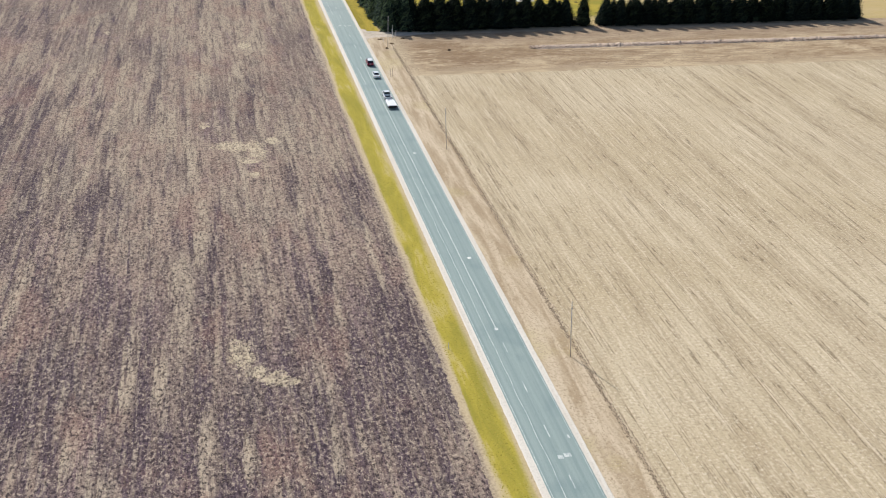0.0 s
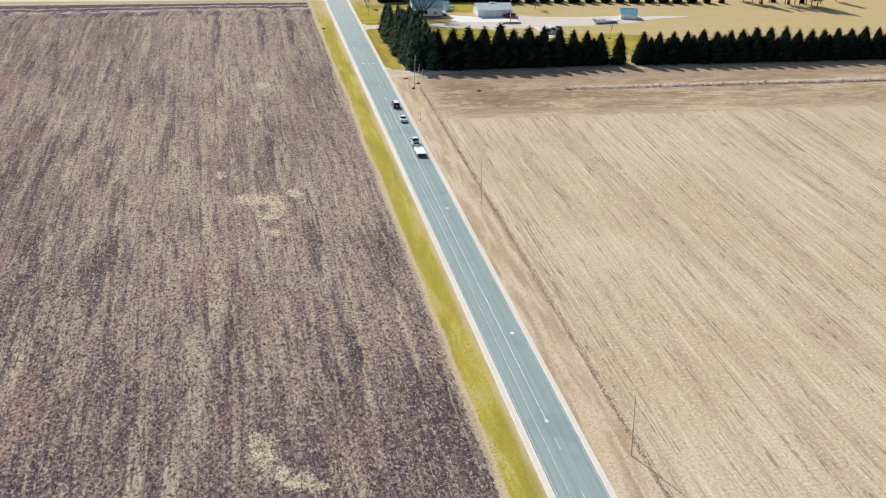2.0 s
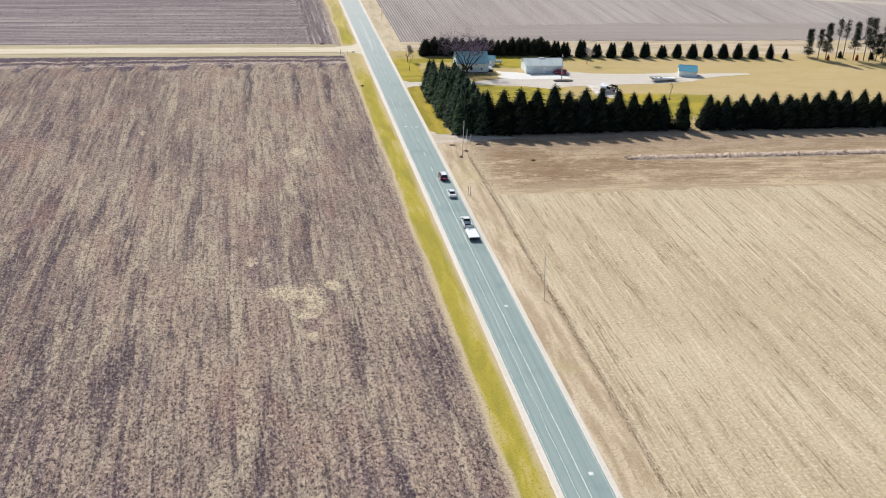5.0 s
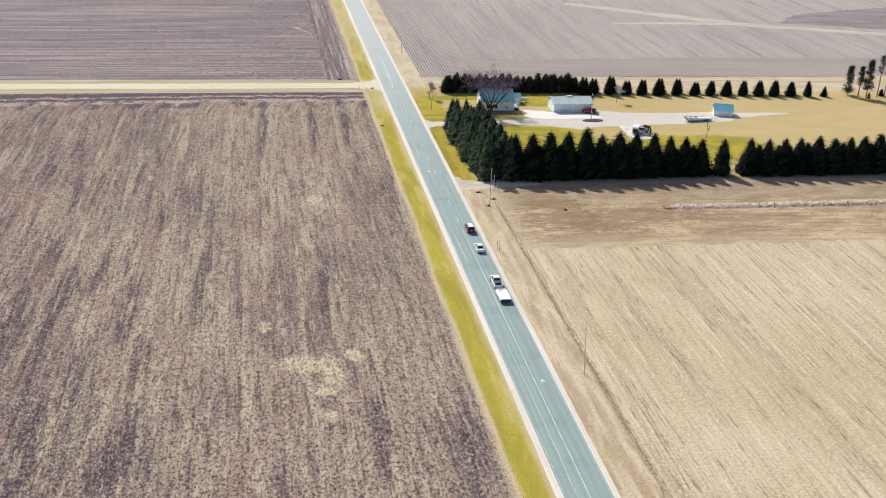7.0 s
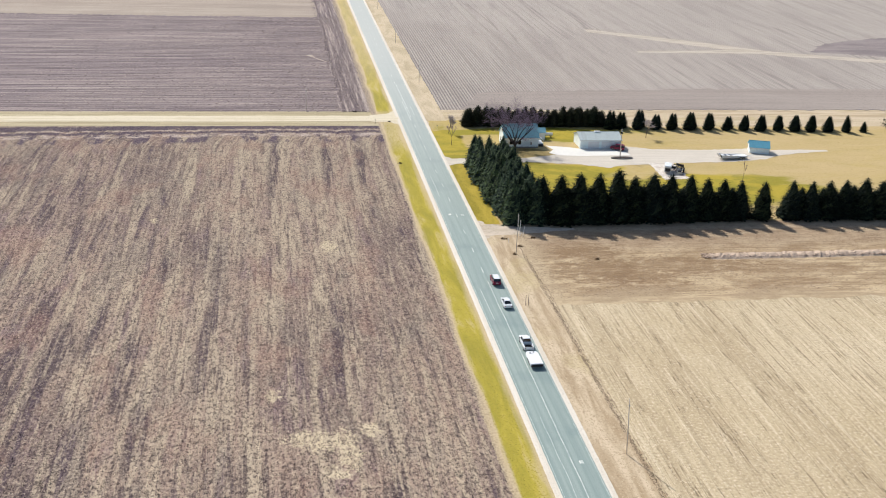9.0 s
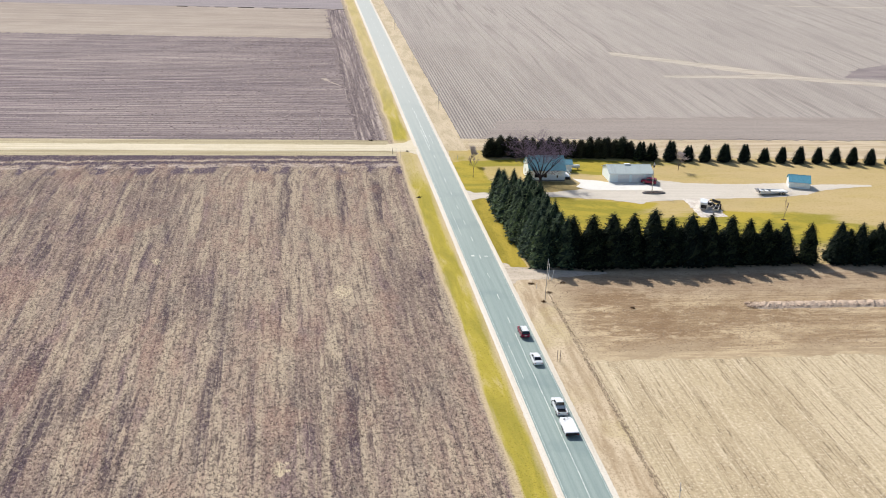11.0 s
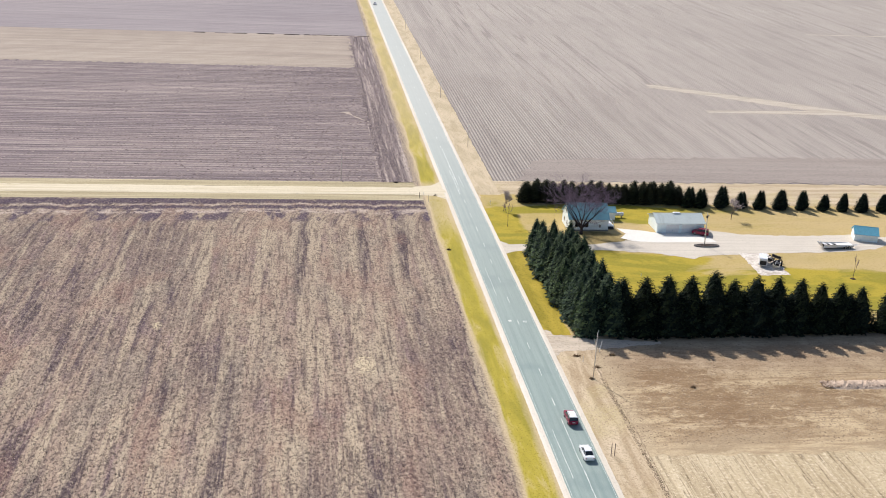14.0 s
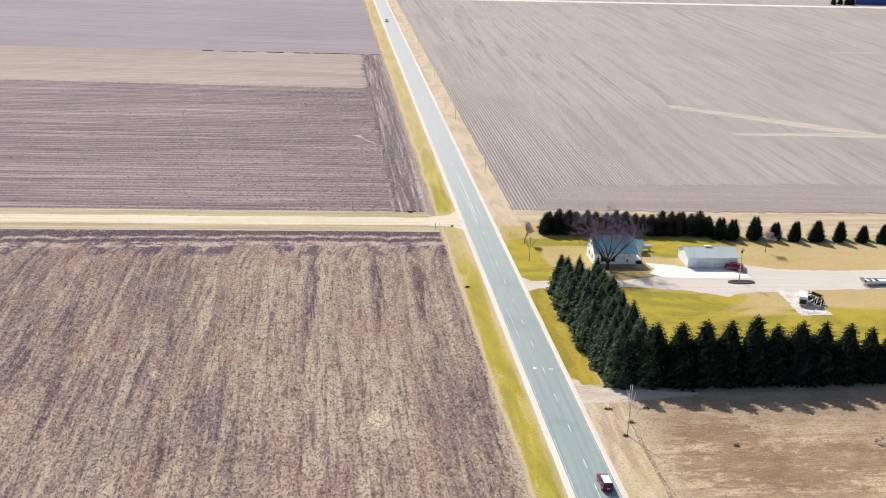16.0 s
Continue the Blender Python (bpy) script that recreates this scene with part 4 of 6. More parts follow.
# roads
strip("shoulder_west", -4.98, -3.4, -260, 1500, 0.12, "shoulder", (0.08, 0), label="pale gravel road shoulder", category="road shoulder", step=0.5, rough=1.7, seed=22, skirt=0.15)
strip("shoulder_east", 3.4, 4.85, -260, 1500, 0.12, "shoulder", (0, 0.10), label="pale gravel road shoulder", category="road shoulder", step=0.5, rough=1.7, seed=23, skirt=0.15)
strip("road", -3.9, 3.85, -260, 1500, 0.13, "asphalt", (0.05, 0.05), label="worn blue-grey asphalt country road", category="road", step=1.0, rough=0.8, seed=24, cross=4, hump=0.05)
strip("gravel_road", -420, -4.4, 292.4, 299.2, 0.085, "gravel", (0.45, 0.45), along="x", label="pale cream gravel side road", category="gravel road", step=0.8, seed=25, skirt=0.3, cross=3, hump=0.05)
patch("gravel_road_mouth", [(-14, 291.6), (-8, 291.0), (-4.0, 286.5), (-4.0, 307), (-8, 301.5), (-14, 300.0)], 0.105, "gravel", "pale gravel fanning out at the road junction", "gravel road", 0.2, 0.6)
patch("far_gravel_road", [(8, 818), (900, 907), (900, 917), (8, 828)], 0.09, "shoulder", "pale gravel road far across the fields", "gravel road", 0.5, 4)
strip("far_crossing_west", -900, -8, 815, 828, 0.09, "gravel", (0.6, 0.6), along="x", label="pale gravel road far across the fields", category="gravel road", step=3, seed=27)

# farm drive
patch("farm_drive", [(3.6, 241.5), (7.5, 244.2), (30, 245.2), (44, 243.4), (54, 238.6), (57.5, 241.0), (75, 243.0), (97, 244.3), (108, 246.6), (113, 250.2), (121, 252.6), (133, 254.6), (133, 256.0), (122, 256.8), (114, 256.4), (108, 258.4),
                     (90, 257.0), (74, 258.0), (64, 262.5), (48, 254.5), (40, 252.8), (30, 249.6), (7.0, 249.4), (3.6, 253.5)], 0.075, "drive", "pale gravel farm drive and yard", "driveway", 0.5, 0.9)
patch("garage_apron", [(38.6, 254.6), (41, 258.2), (39.5, 262.6), (47, 260.6), (49.4, 259.2), (63.4, 259.0), (64.6, 251.6), (48, 251.2), (41.5, 252.0)], 0.10, "concrete", "bright pale concrete apron before the garage", "concrete apron", 0.12, 0.9)
patch("parking_pad", [(67.6, 243.2), (75.4, 243.6), (75.2, 227.6), (67.2, 227.0)], 0.095, "pad", "broken pale gravel parking pad on the lawn", "parking pad", 0.55, 0.4, 0.7)
patch("field_entrance", [(3.6, 180.5), (6.5, 184.2), (13, 184.9), (22, 186.6), (29, 187.6), (29, 188.6), (22, 189.6), (12, 191.0), (7, 192.6), (3.6, 197.5)], 0.08, "path", "trodden pale earth track into the field", "farm track", 0.8, 0.6)
patch("yard_bed", [(29.6, 250.0), (38, 251.8), (40.5, 254.0), (38.4, 257.0), (35, 259.6), (27, 260)], 0.085, "bedgrass", "brownish-green grass bed before the house", "lawn", 0.3, 0.8)
patch("field_path", [(108, 463.8), (131, 450), (157, 433.5), (185, 412.6), (300, 372), (300, 366.5), (181, 405), (152, 424), (131, 440.5), (107.5, 456)], 0.06, "path_field", "pale sandy track across the drilled field", "farm track", 0.9, 1.2)
patch("field_path_branch", [(118, 411.6), (150, 413.6), (172, 416.5), (181, 412), (180, 408), (166, 408.0), (118, 408.2)], 0.068, "path_field", "pale sandy track joining another in the field", "farm track", 0.6, 1.2)
patch("far_field_path", [(257, 626.4), (345, 629.5), (345, 626.2), (257, 624.2)], 0.06, "path_field", "pale track in the distant field", "farm track", 0.7, 2)
patch("damp_swale", [(204, 411.5), (212, 424), (220, 432), (232, 438), (250, 446), (330, 470), (330, 386), (248, 400), (216, 409.6)], 0.055, "swale", "darker damp hollow in the drilled field", "field", 1.8, 2)
patch("lawn_corner", [(4.9, 280), (5.6, 293.6), (10, 294.0), (16.6, 293.2), (18.6, 288.0), (21, 283.2)], 0.052, "lawn", "yellow-green lawn corner beside the road", "lawn", 0.8, 0.8)
patch("bare_wash", [(-33.5, 396.5), (-29.5, 397.5), (-28.2, 391.2), (-22.8, 382.0), (-22.2, 380.4), (-25.5, 385), (-29.2, 391.6), (-31, 395)], 0.112, "wash", "pale washed-out soil streak in the tilled field", "soil", 0.35, 0.8)
bm = bmesh.new()
rng = random.Random(17)
x = -104.0
while x < -12.5:
    ln = rng.uniform(2.0, 9.0)
    yb = 574.6 + (x + 12) * 0.02 + rng.uniform(-0.3, 0.3)
    hb, wb = rng.uniform(0.12, 0.34), rng.uniform(0.5, 1.1)
    prism(bm, [(yb - wb, 0), (yb - wb * 0.4, hb), (yb + wb * 0.3, hb * 0.9), (yb + wb, 0)], "x", x, min(x + ln, -12.0))
    x += ln + rng.uniform(0.1, 4.0) * (1.6 if x < -60 else 0.6)
tagged(new("field_boundary_bank", mesh_from("field_boundary_bank", bm, "trunk_soil")), "low dark earth bank between two fields", "earth bank", "", "structure")

# windrow of straw and earth across the headland
bm = bmesh.new()
prev = None
rng = random.Random(5)
for i in range(420):
    x = 55.6 + i * 0.55
    yc = 167.7 + (x - 55.6) * 0.004 + 0.4 * noise.noise(Vector((x * 0.2, 4, 0)))
    taper = min(1.0, i / 6)
    hh = taper * (0.72 + 0.45 * noise.noise(Vector((x * 0.7, 9, 0))))
    row = [bm.verts.new((x + rng.uniform(-.15, .15), yc + u * taper * (1 + 0.25 * noise.noise(Vector((x, u, 3)))), 0.04 + hh * h * rng.uniform(0.75, 1.2))) for u, h in ((-1.9, -0.1), (-1.2, 0.4), (-0.5, 0.8), (0.3, 0.9), (1.3, 0.6), (2.2, -0.1))]
    if prev:
        for k in range(5):
            bm.faces.new((prev[k], prev[k + 1], row[k + 1], row[k]))
    prev = row
bmesh.ops.recalc_face_normals(bm, faces=bm.faces[:])
tagged(new("straw_windrow", mesh_from("straw_windrow", bm, "straw")), "long pale windrow of straw and turned earth on the headland", "windrow", "", "structure")


# ---- road markings ----
marks = thing("road_markings", "worn pale centre line and dashes on the asphalt", "road marking", kind="structure")


def crown(x):
    return 0.13 + 0.05 * math.cos(math.pi * x / 7.4) + 0.006


def stripe(name, x, y0, y1, w, wig=0.0):
    bm = bmesh.new()
    n = max(1, int((y1 - y0) / 1.5))
    prev = None
    for i in range(n + 1):
        y = y0 + (y1 - y0) * i / n
        c = x + wig * noise.noise(Vector((y * 0.15, x, 1)))
        row = [bm.verts.new((c - w / 2, y, crown(c - w / 2))), bm.verts.new((c + w / 2, y, crown(c + w / 2)))]
        if prev:
            bm.faces.new((prev[0], prev[1], row[1], row[0]))
        prev = row
    return part(name, bm, "line", marks)


stripe("solid_line", 0.12, -3.0, 156.0, 0.16, 0.10)
stripe("solid_line", 0.3, 302.0, 345.0, 0.18, 0.05)
stripe("seam_line", -1.75, -60.0, 96.0, 0.09, 0.25)
stripe("seam_line", -2.3, 136.0, 152.0, 0.12, 0.12)
stripe("seam_line", -2.2, 214.0, 232.0, 0.10, 0.10)
stripe("seam_line", -0.4, 293.0, 318.0, 0.22, 0.10)
stripe("seam_line", 1.7, 300.0, 312.0, 0.12, 0.10)
for k in range(-19, 70):
    y = -22.0 + 12.3 * k
    if not -4 < y < 153:
        stripe("dash", 0.1, y - 1.5, y + 1.5, 0.15, 0.04)
for x in (-3.62, 3.6):
    stripe("edge_line", x, -120, 700, 0.07, 0.03)
for x, y, w in ((1.4, -41.0, 1.1), (0.2, -41.3, 0.8), (2.9, -36.6, 0.35), (0.1, -4.0, 0.7), (1.8, 23.8, 0.8), (1.7, 81.0, 0.7), (-1.6, 199.5, 0.7), (1.6, 199.0, 0.8)):
    stripe("tar_patch", x, y, y + 0.9, w, 0.1)


# ---- trees ----
def spruce_mesh(name, seed, height, radius, mat, levels=26, droop=0.35, base=0.02, shape=0.50):
    """A conical evergreen crown: whorls of drooping boughs, each with sprays of needles, round a ragged dark heart."""
    r = random.Random(seed)
    verts, faces = [], []

    def tri(*p):
        k = len(verts)
        verts.extend(p)
        faces.append(tuple(range(k, k + len(p))))

    bumps = [r.uniform(0.80, 1.10) for _ in range(12)]
    for i in range(levels):
        f = i / (levels - 1)
        z = height * (base + (0.985 - base) * f)
        reach = radius * ((1 - f) ** shape) * (0.84 + 0.28 * r.random()) + 0.10
        if f < 0.12:
            reach *= 0.80 + 1.6 * f
        count = max(7, int(7 + 13 * (1 - f)))
        turn = r.uniform(0, 6.28)
        for j in range(count):
            a = turn + 6.283 * j / count + r.uniform(-0.25, 0.25)
            ln = reach * r.uniform(0.66, 1.10) * bumps[int(a / 6.283 * 12) % 12]
            ca, sa = math.cos(a), math.sin(a)
            zj = z + r.uniform(-0.5, 0.5) * height / levels
            dz = ln * (droop + r.uniform(-0.14, 0.12)) * (1 - 0.7 * f)
            seg = 4
            pts = []
            for s in range(seg + 1):
                u = s / seg
                d = 0.12 * reach + (ln - 0.12 * reach) * u
                pts.append((ca * d, sa * d, zj + 0.10 * height * (0.02) - dz * u * u + 0.10 * ln * u))
            for s in range(seg):
                p, q = pts[s], pts[s + 1]
                w = (0.17 * ln * (1 - 0.72 * (s / seg)) + 0.13) * r.uniform(0.75, 1.3)
                hang = w * r.uniform(0.25, 0.7)
                for side in (-1, 1):
                    o = (-sa * w * side, ca * w * side)
                    mid = ((p[0] * 0.4 + q[0] * 0.6 + o[0] + ca * w * 0.35), (p[1] * 0.4 + q[1] * 0.6 + o[1] + sa * w * 0.35), (p[2] + q[2]) / 2 - hang)
                    tri(p, q, mid)
            e = pts[-1]
            tri((e[0] - sa * 0.08, e[1] + ca * 0.08, e[2]), (e[0] + sa * 0.08, e[1] - ca * 0.08, e[2]), (e[0] + ca * 0.30, e[1] + sa * 0.30, e[2] + 0.05))
    # ragged inner heart that keeps daylight from passing straight through
    ring = None
    for i in range(9):
        f = i / 8
        rad = radius * 0.74 * (1 - f) ** (shape + 0.1) + 0.03
        cur = []
        for j in range(8):
            a = 6.283 * j / 8 + 0.3 * i
            rr = rad * r.uniform(0.8, 1.2)
            cur.append((math.cos(a) * rr, math.sin(a) * rr, height * (base + 0.03 + 0.90 * f)))
        if ring:
            for j in range(8):
                tri(ring[j], ring[(j + 1) % 8], cur[(j + 1) % 8])
                tri(ring[j], cur[(j + 1) % 8], cur[j])
        ring = cur
    # leader
    tri((0.07, 0, height * 0.93), (-0.07, 0.03, height * 0.93), (0.0, 0, height * 1.02))
    tri((0, 0.07, height * 0.93), (0.03, -0.07, height * 0.93), (0.0, 0, height * 1.02))
    me = bpy.data.meshes.new(name)
    me.from_pydata(verts, [], faces)
    me.materials.append(M[mat])
    return me


def trunk_mesh(height, r0):
    bm = bmesh.new()
    tube(bm, (0, 0, -0.1), (0.03, 0.02, height * 0.55), r0, r0 * 0.55, 7)
    tube(bm, (0.03, 0.02, height * 0.55), (0, 0, height * 0.95), r0 * 0.55, 0.03, 6)
    return mesh_from("trunk", bm, "bark")


def evergreen(name, crown_me, trunk_me, label, category, group):
    t = thing(name, label, category, group=group)
    for nm, me in (("trunk", trunk_me), ("crown", crown_me)):
        o = new(nm, me)
        o.parent = t
    return t


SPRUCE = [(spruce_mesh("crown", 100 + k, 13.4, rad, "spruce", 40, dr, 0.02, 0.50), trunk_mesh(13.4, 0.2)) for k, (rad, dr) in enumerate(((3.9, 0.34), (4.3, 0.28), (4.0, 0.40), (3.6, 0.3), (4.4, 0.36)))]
CEDAR = [(spruce_mesh("crown", 200 + k, 6.8, rad, "cedar", 30, -0.10, 0.01, 0.50), trunk_mesh(6.8, 0.13)) for k, rad in enumerate((1.9, 2.1, 1.75, 2.0))]
YOUNG = [(spruce_mesh("crown", 220 + k, 6.8, rad, "spruce", 30, 0.05, 0.03, sh), trunk_mesh(6.8, 0.13)) for k, (rad, sh) in enumerate(((2.1, 0.62), (2.4, 0.70), (1.9, 0.58), (2.2, 0.66)))]
# block spruces wear the sunlit copy of the needle colour
SPRUCE_LIT = [(spruce_mesh("crown", 140 + k, 13.4, rad, "spruce_lit", 40, dr, 0.02, 0.58), trunk_mesh(13.4, 0.2)) for k, (rad, dr) in enumerate(((3.6, 0.36), (4.0, 0.30), (3.4, 0.42), (3.8, 0.33)))]
FIRST = {}


def plant(bank, key, x, y, scale, turn, wide, label, category, group, name="spruce_tree"):
    k = key % len(bank)
    m = pose(x, y, 0.04, 0, 0, turn)
    tag = (name, k, label)
    if tag not in FIRST:
        t = evergreen(name, *bank[k], label, category, group)
        FIRST[tag] = t
        t.matrix_basis = m
    else:
        t = copy_thing(FIRST[tag], m)
    t.scale = (scale * wide, scale * wide, scale)
    return t


rng = random.Random(11)
# the single belt along the headland; one gap lets the lawn show through
BELT = (0.96, 0.98, 1.02, 1.00, 1.08, 0.93, 0.99, 0.98, 0.95, 0.88, 0.85, 0.80, 0.86)
x = 21.4
i = 0
while x < 190:
    if not 79.0 < x < 87.4:
        s = BELT[i] if i < len(BELT) else rng.uniform(0.78, 0.90)
        plant(SPRUCE, rng.randrange(5), x, 193.9 + rng.uniform(-0.4, 0.4), s, rng.uniform(0, 360), rng.uniform(1.06, 1.24), "tall dark green spruce in a dense shelter belt", "spruce", "belt of spruces along the headland")
    x += rng.uniform(4.5, 5.4)
    i += 1
plant(SPRUCE, 1, 82.6, 193.6, 0.80, 50, 1.02, "spruce standing at the gap in the shelter belt", "spruce", "belt of spruces along the headland")
# lower ones crowded between them
x = 22.8
while x < 190:
    if not 79.4 < x < 88.0:
        plant(SPRUCE, rng.randrange(5), x, 194.4 + rng.uniform(-0.6, 0.9), rng.uniform(0.62, 0.74) * (1.0 if x < 62 else 0.90), rng.uniform(0, 360), 1.5, "shorter dark spruce crowded between taller ones", "spruce", "belt of spruces along the headland")
    x += rng.uniform(2.5, 3.2)
# the deep block beside the road
for col, cx in enumerate((11.6, 15.4, 19.0)):
    y = 193.6 + 1.6 * (col % 2)
    while y < 243.5 - 2.2 * col:
        s = rng.uniform(0.80, 0.98) * (0.90 if y > 225 else 1.0)
        plant(SPRUCE_LIT, rng.randrange(4), cx + 0.5 + 2.2 * max(0.0, 1 - (y - 193) / 13) * (1 - 0.5 * col) + rng.uniform(-0.6, 0.6), y, s, rng.uniform(0, 360), rng.uniform(1.0, 1.22), "blue-green spruce in the deep block beside the road", "spruce", "block of spruces by the road", "blue_spruce_tree")
        y += rng.uniform(3.5, 4.4)
# windbreak behind the house, two staggered rows
x = 18.0
while x < 66:
    for row in (0, 1):
        plant(CEDAR, rng.randrange(4), x + row * 1.2 + rng.uniform(-.3, .3), 286.4 + row * 2.0 - (x - 18) * 0.02, rng.uniform(0.74, 0.98), rng.uniform(0, 360), 1.5, "brownish-green cedar in a close windbreak", "cedar", "windbreak behind the house", "cedar_tree")
    x += rng.uniform(2.3, 2.9)
# spaced pairs of young evergreens along the back of the lawn
for k, x in enumerate((66.5, 70.1, 76.4, 82.4, 88.3, 94.6, 101.2, 108.0, 114.0, 120.0, 126.2, 132.2, 138.2, 144.4, 151.2, 157.6)):
    s = (1.02, 0.95, 1.10, 0.85, 0.92, 1.0, 0.98, 0.80, 0.88, 0.92, 0.9, 0.93, 0.95, 0.88, 0.95, 0.62)[k]
    yy = 282.6 - (x - 66) * 0.055
    plant(YOUNG, k, x, yy, s * 0.92, 47 * k, 1.22, "young dark evergreen standing alone on the lawn edge", "cedar", "row of young evergreens", "cedar_tree")
    if k < 14:
        plant(YOUNG, k + 2, x + 2.1, yy + 2.6, s * 0.80, 31 * k, 1.15, "young dark evergreen behind another in a pair", "cedar", "row of young evergreens", "cedar_tree")


def pine(x, y, h, seed, lo=0.32, clumps=85, wide=2.1):
    r = random.Random(seed)
    t = thing("pine_tree", "tall open-crowned pine with a bare lower trunk", "pine", pose(x, y, 0.04), "group of tall pines")
    bm = bmesh.new()
    tube(bm, (0, 0, -0.1), (0.1, 0, h * 0.6), 0.2, 0.13, 7)
    tube(bm, (0.1, 0, h * 0.6), (0, 0, h * 0.98), 0.13, 0.03, 6)
    part("trunk", bm, "bark", t)
    verts, faces = [], []
    for _ in range(clumps):
        f = r.uniform(lo, 1.0)
        a = r.uniform(0, 6.283)
        ln = wide * (1.1 - f) * r.uniform(0.3, 1.2) + 0.2
        c = Vector((math.cos(a) * ln, math.sin(a) * ln, h * f + r.uniform(-.2, .3)))
        for _ in range(24):
            p = c + Vector((r.gauss(0, 0.46), r.gauss(0, 0.46), r.gauss(0, 0.30)))
            d = Vector((r.gauss(0, 1), r.gauss(0, 1), r.gauss(0, 0.6))).normalized() * 0.34
            e = Vector((r.gauss(0, 1), r.gauss(0, 1), r.gauss(0, 0.6))).normalized() * 0.22
            k = len(verts)
            verts += [p - d, p + e, p + d]
            faces.append((k, k + 1, k + 2))
    me = bpy.data.meshes.new("crown")
    me.from_pydata(verts, [], faces)
    me.materials.append(M["spruce"])
    o = new("crown", me)
    o.parent = t


GROVE = ((168.0, 279.4, 10.8, 0.12, 150, 2.6), (170.6, 276.5, 11.4, 0.35, 70, 1.6), (173.0, 275.0, 14.0, 0.25, 170, 2.8), (178.1, 276.3, 15.2, 0.62, 40, 2.6), (181.7, 277.5, 15.0, 0.55, 45, 2.6),
         (184.4, 274.5, 14.6, 0.28, 150, 2.6), (188.2, 273.5, 16.4, 0.40, 90, 2.6), (189.9, 272.6, 16.6, 0.30, 170, 2.9), (192.9, 272.7, 10.2, 0.25, 110, 2.1), (193.7, 269.6, 15.6, 0.22, 150, 2.6),
         (196.3, 269.5, 17.2, 0.10, 230, 3.2), (209.1, 277.4, 12.5, 0.20, 130, 2.6))
for k, (px, py, ph, lo, clumps, wide) in enumerate(GROVE):
    pine(px, py, ph, 40 + k, lo, int(clumps * 0.7), wide * 0.68)
for px, py, ps in ((180.5, 277.7, 0.42), (192.2, 275.0, 0.46)):
    plant(CEDAR, 1, px, py, ps, 40, 1.3, "small young dark evergreen among the tall pines", "cedar", "group of tall pines", "cedar_tree")
RUST = [(spruce_mesh("crown", 300 + k, 6.8, 1.9, "rust", 22, -0.10, 0.01, 0.42), trunk_mesh(6.8, 0.13)) for k in range(2)]
for k, (px, py) in enumerate(((173.6, 274.2), (185.6, 273.9))):
    plant(RUST, k, px, py, 0.36, 70 * k, 1.1, "rusty red dead young evergreen among the pines", "cedar", "group of tall pines", "cedar_tree")


def bare_tree(name, label, x, y, h, spread, depth, seed, r0, twig_mat="twig", forks=3, group="", thin=0.022, stem=0.27, keep=(0.58, 0.86), limb="bark"):
    """A leafless tree: trunk, limbs and many fine twigs."""
    r = random.Random(seed)
    t = thing(name, label, "tree", pose(x, y, 0.04), group)
    sets = [bmesh.new(), ([], []), ([], [])]

    def stick(store, a, b, ra, rb):
        d = (b - a).normalized()
        u = d.orthogonal().normalized()
        v = d.cross(u)
        k = len(store[0])
        for c, rr in ((a, ra), (b, rb)):
            for j in range(3):
                w = 2.094 * j
                store[0].append(c + (u * math.cos(w) + v * math.sin(w)) * rr)
        for j in range(3):
            store[1].append((k + j, k + (j + 1) % 3, k + 3 + (j + 1) % 3, k + 3 + j))

    def grow(a, d, ln, rad, lev):
        b = a + d * ln
        if lev == 0:
            tube(sets[0], a, b, rad, rad * 0.72, 8)
        else:
            stick(sets[1] if lev <= 2 else sets[2], a, b, rad, rad * 0.6)
        if lev >= depth:
            return
        for k in range(forks + (1 if lev in (1, 2) else 0)):
            ax = Vector((r.gauss(0, 1), r.gauss(0, 1), r.gauss(0, 0.5))).normalized()
            nd = (d * 0.75 + ax * spread * r.uniform(0.55, 1.1) + Vector((0, 0, 0.12))).normalized()
            st = a.lerp(b, r.uniform(0.55, 1.0) if k else 1.0)
            grow(st, nd, ln * r.uniform(*keep), max(thin, rad * r.uniform(0.46, 0.66)), lev + 1)

    grow(Vector((0, 0, -0.1)), Vector((0.02, 0.03, 1)).normalized(), h * stem, r0, 0)
    part("trunk", sets[0], limb, t, smooth=True)
    for nm, s, mt in (("limb_work", sets[1], limb), ("twig_crown", sets[2], twig_mat)):
        if s[0]:
            me = bpy.data.meshes.new(nm)
            me.from_pydata(s[0], [], s[1])
            me.materials.append(M[mt])
            o = new(nm, me)
            o.parent = t
    return t


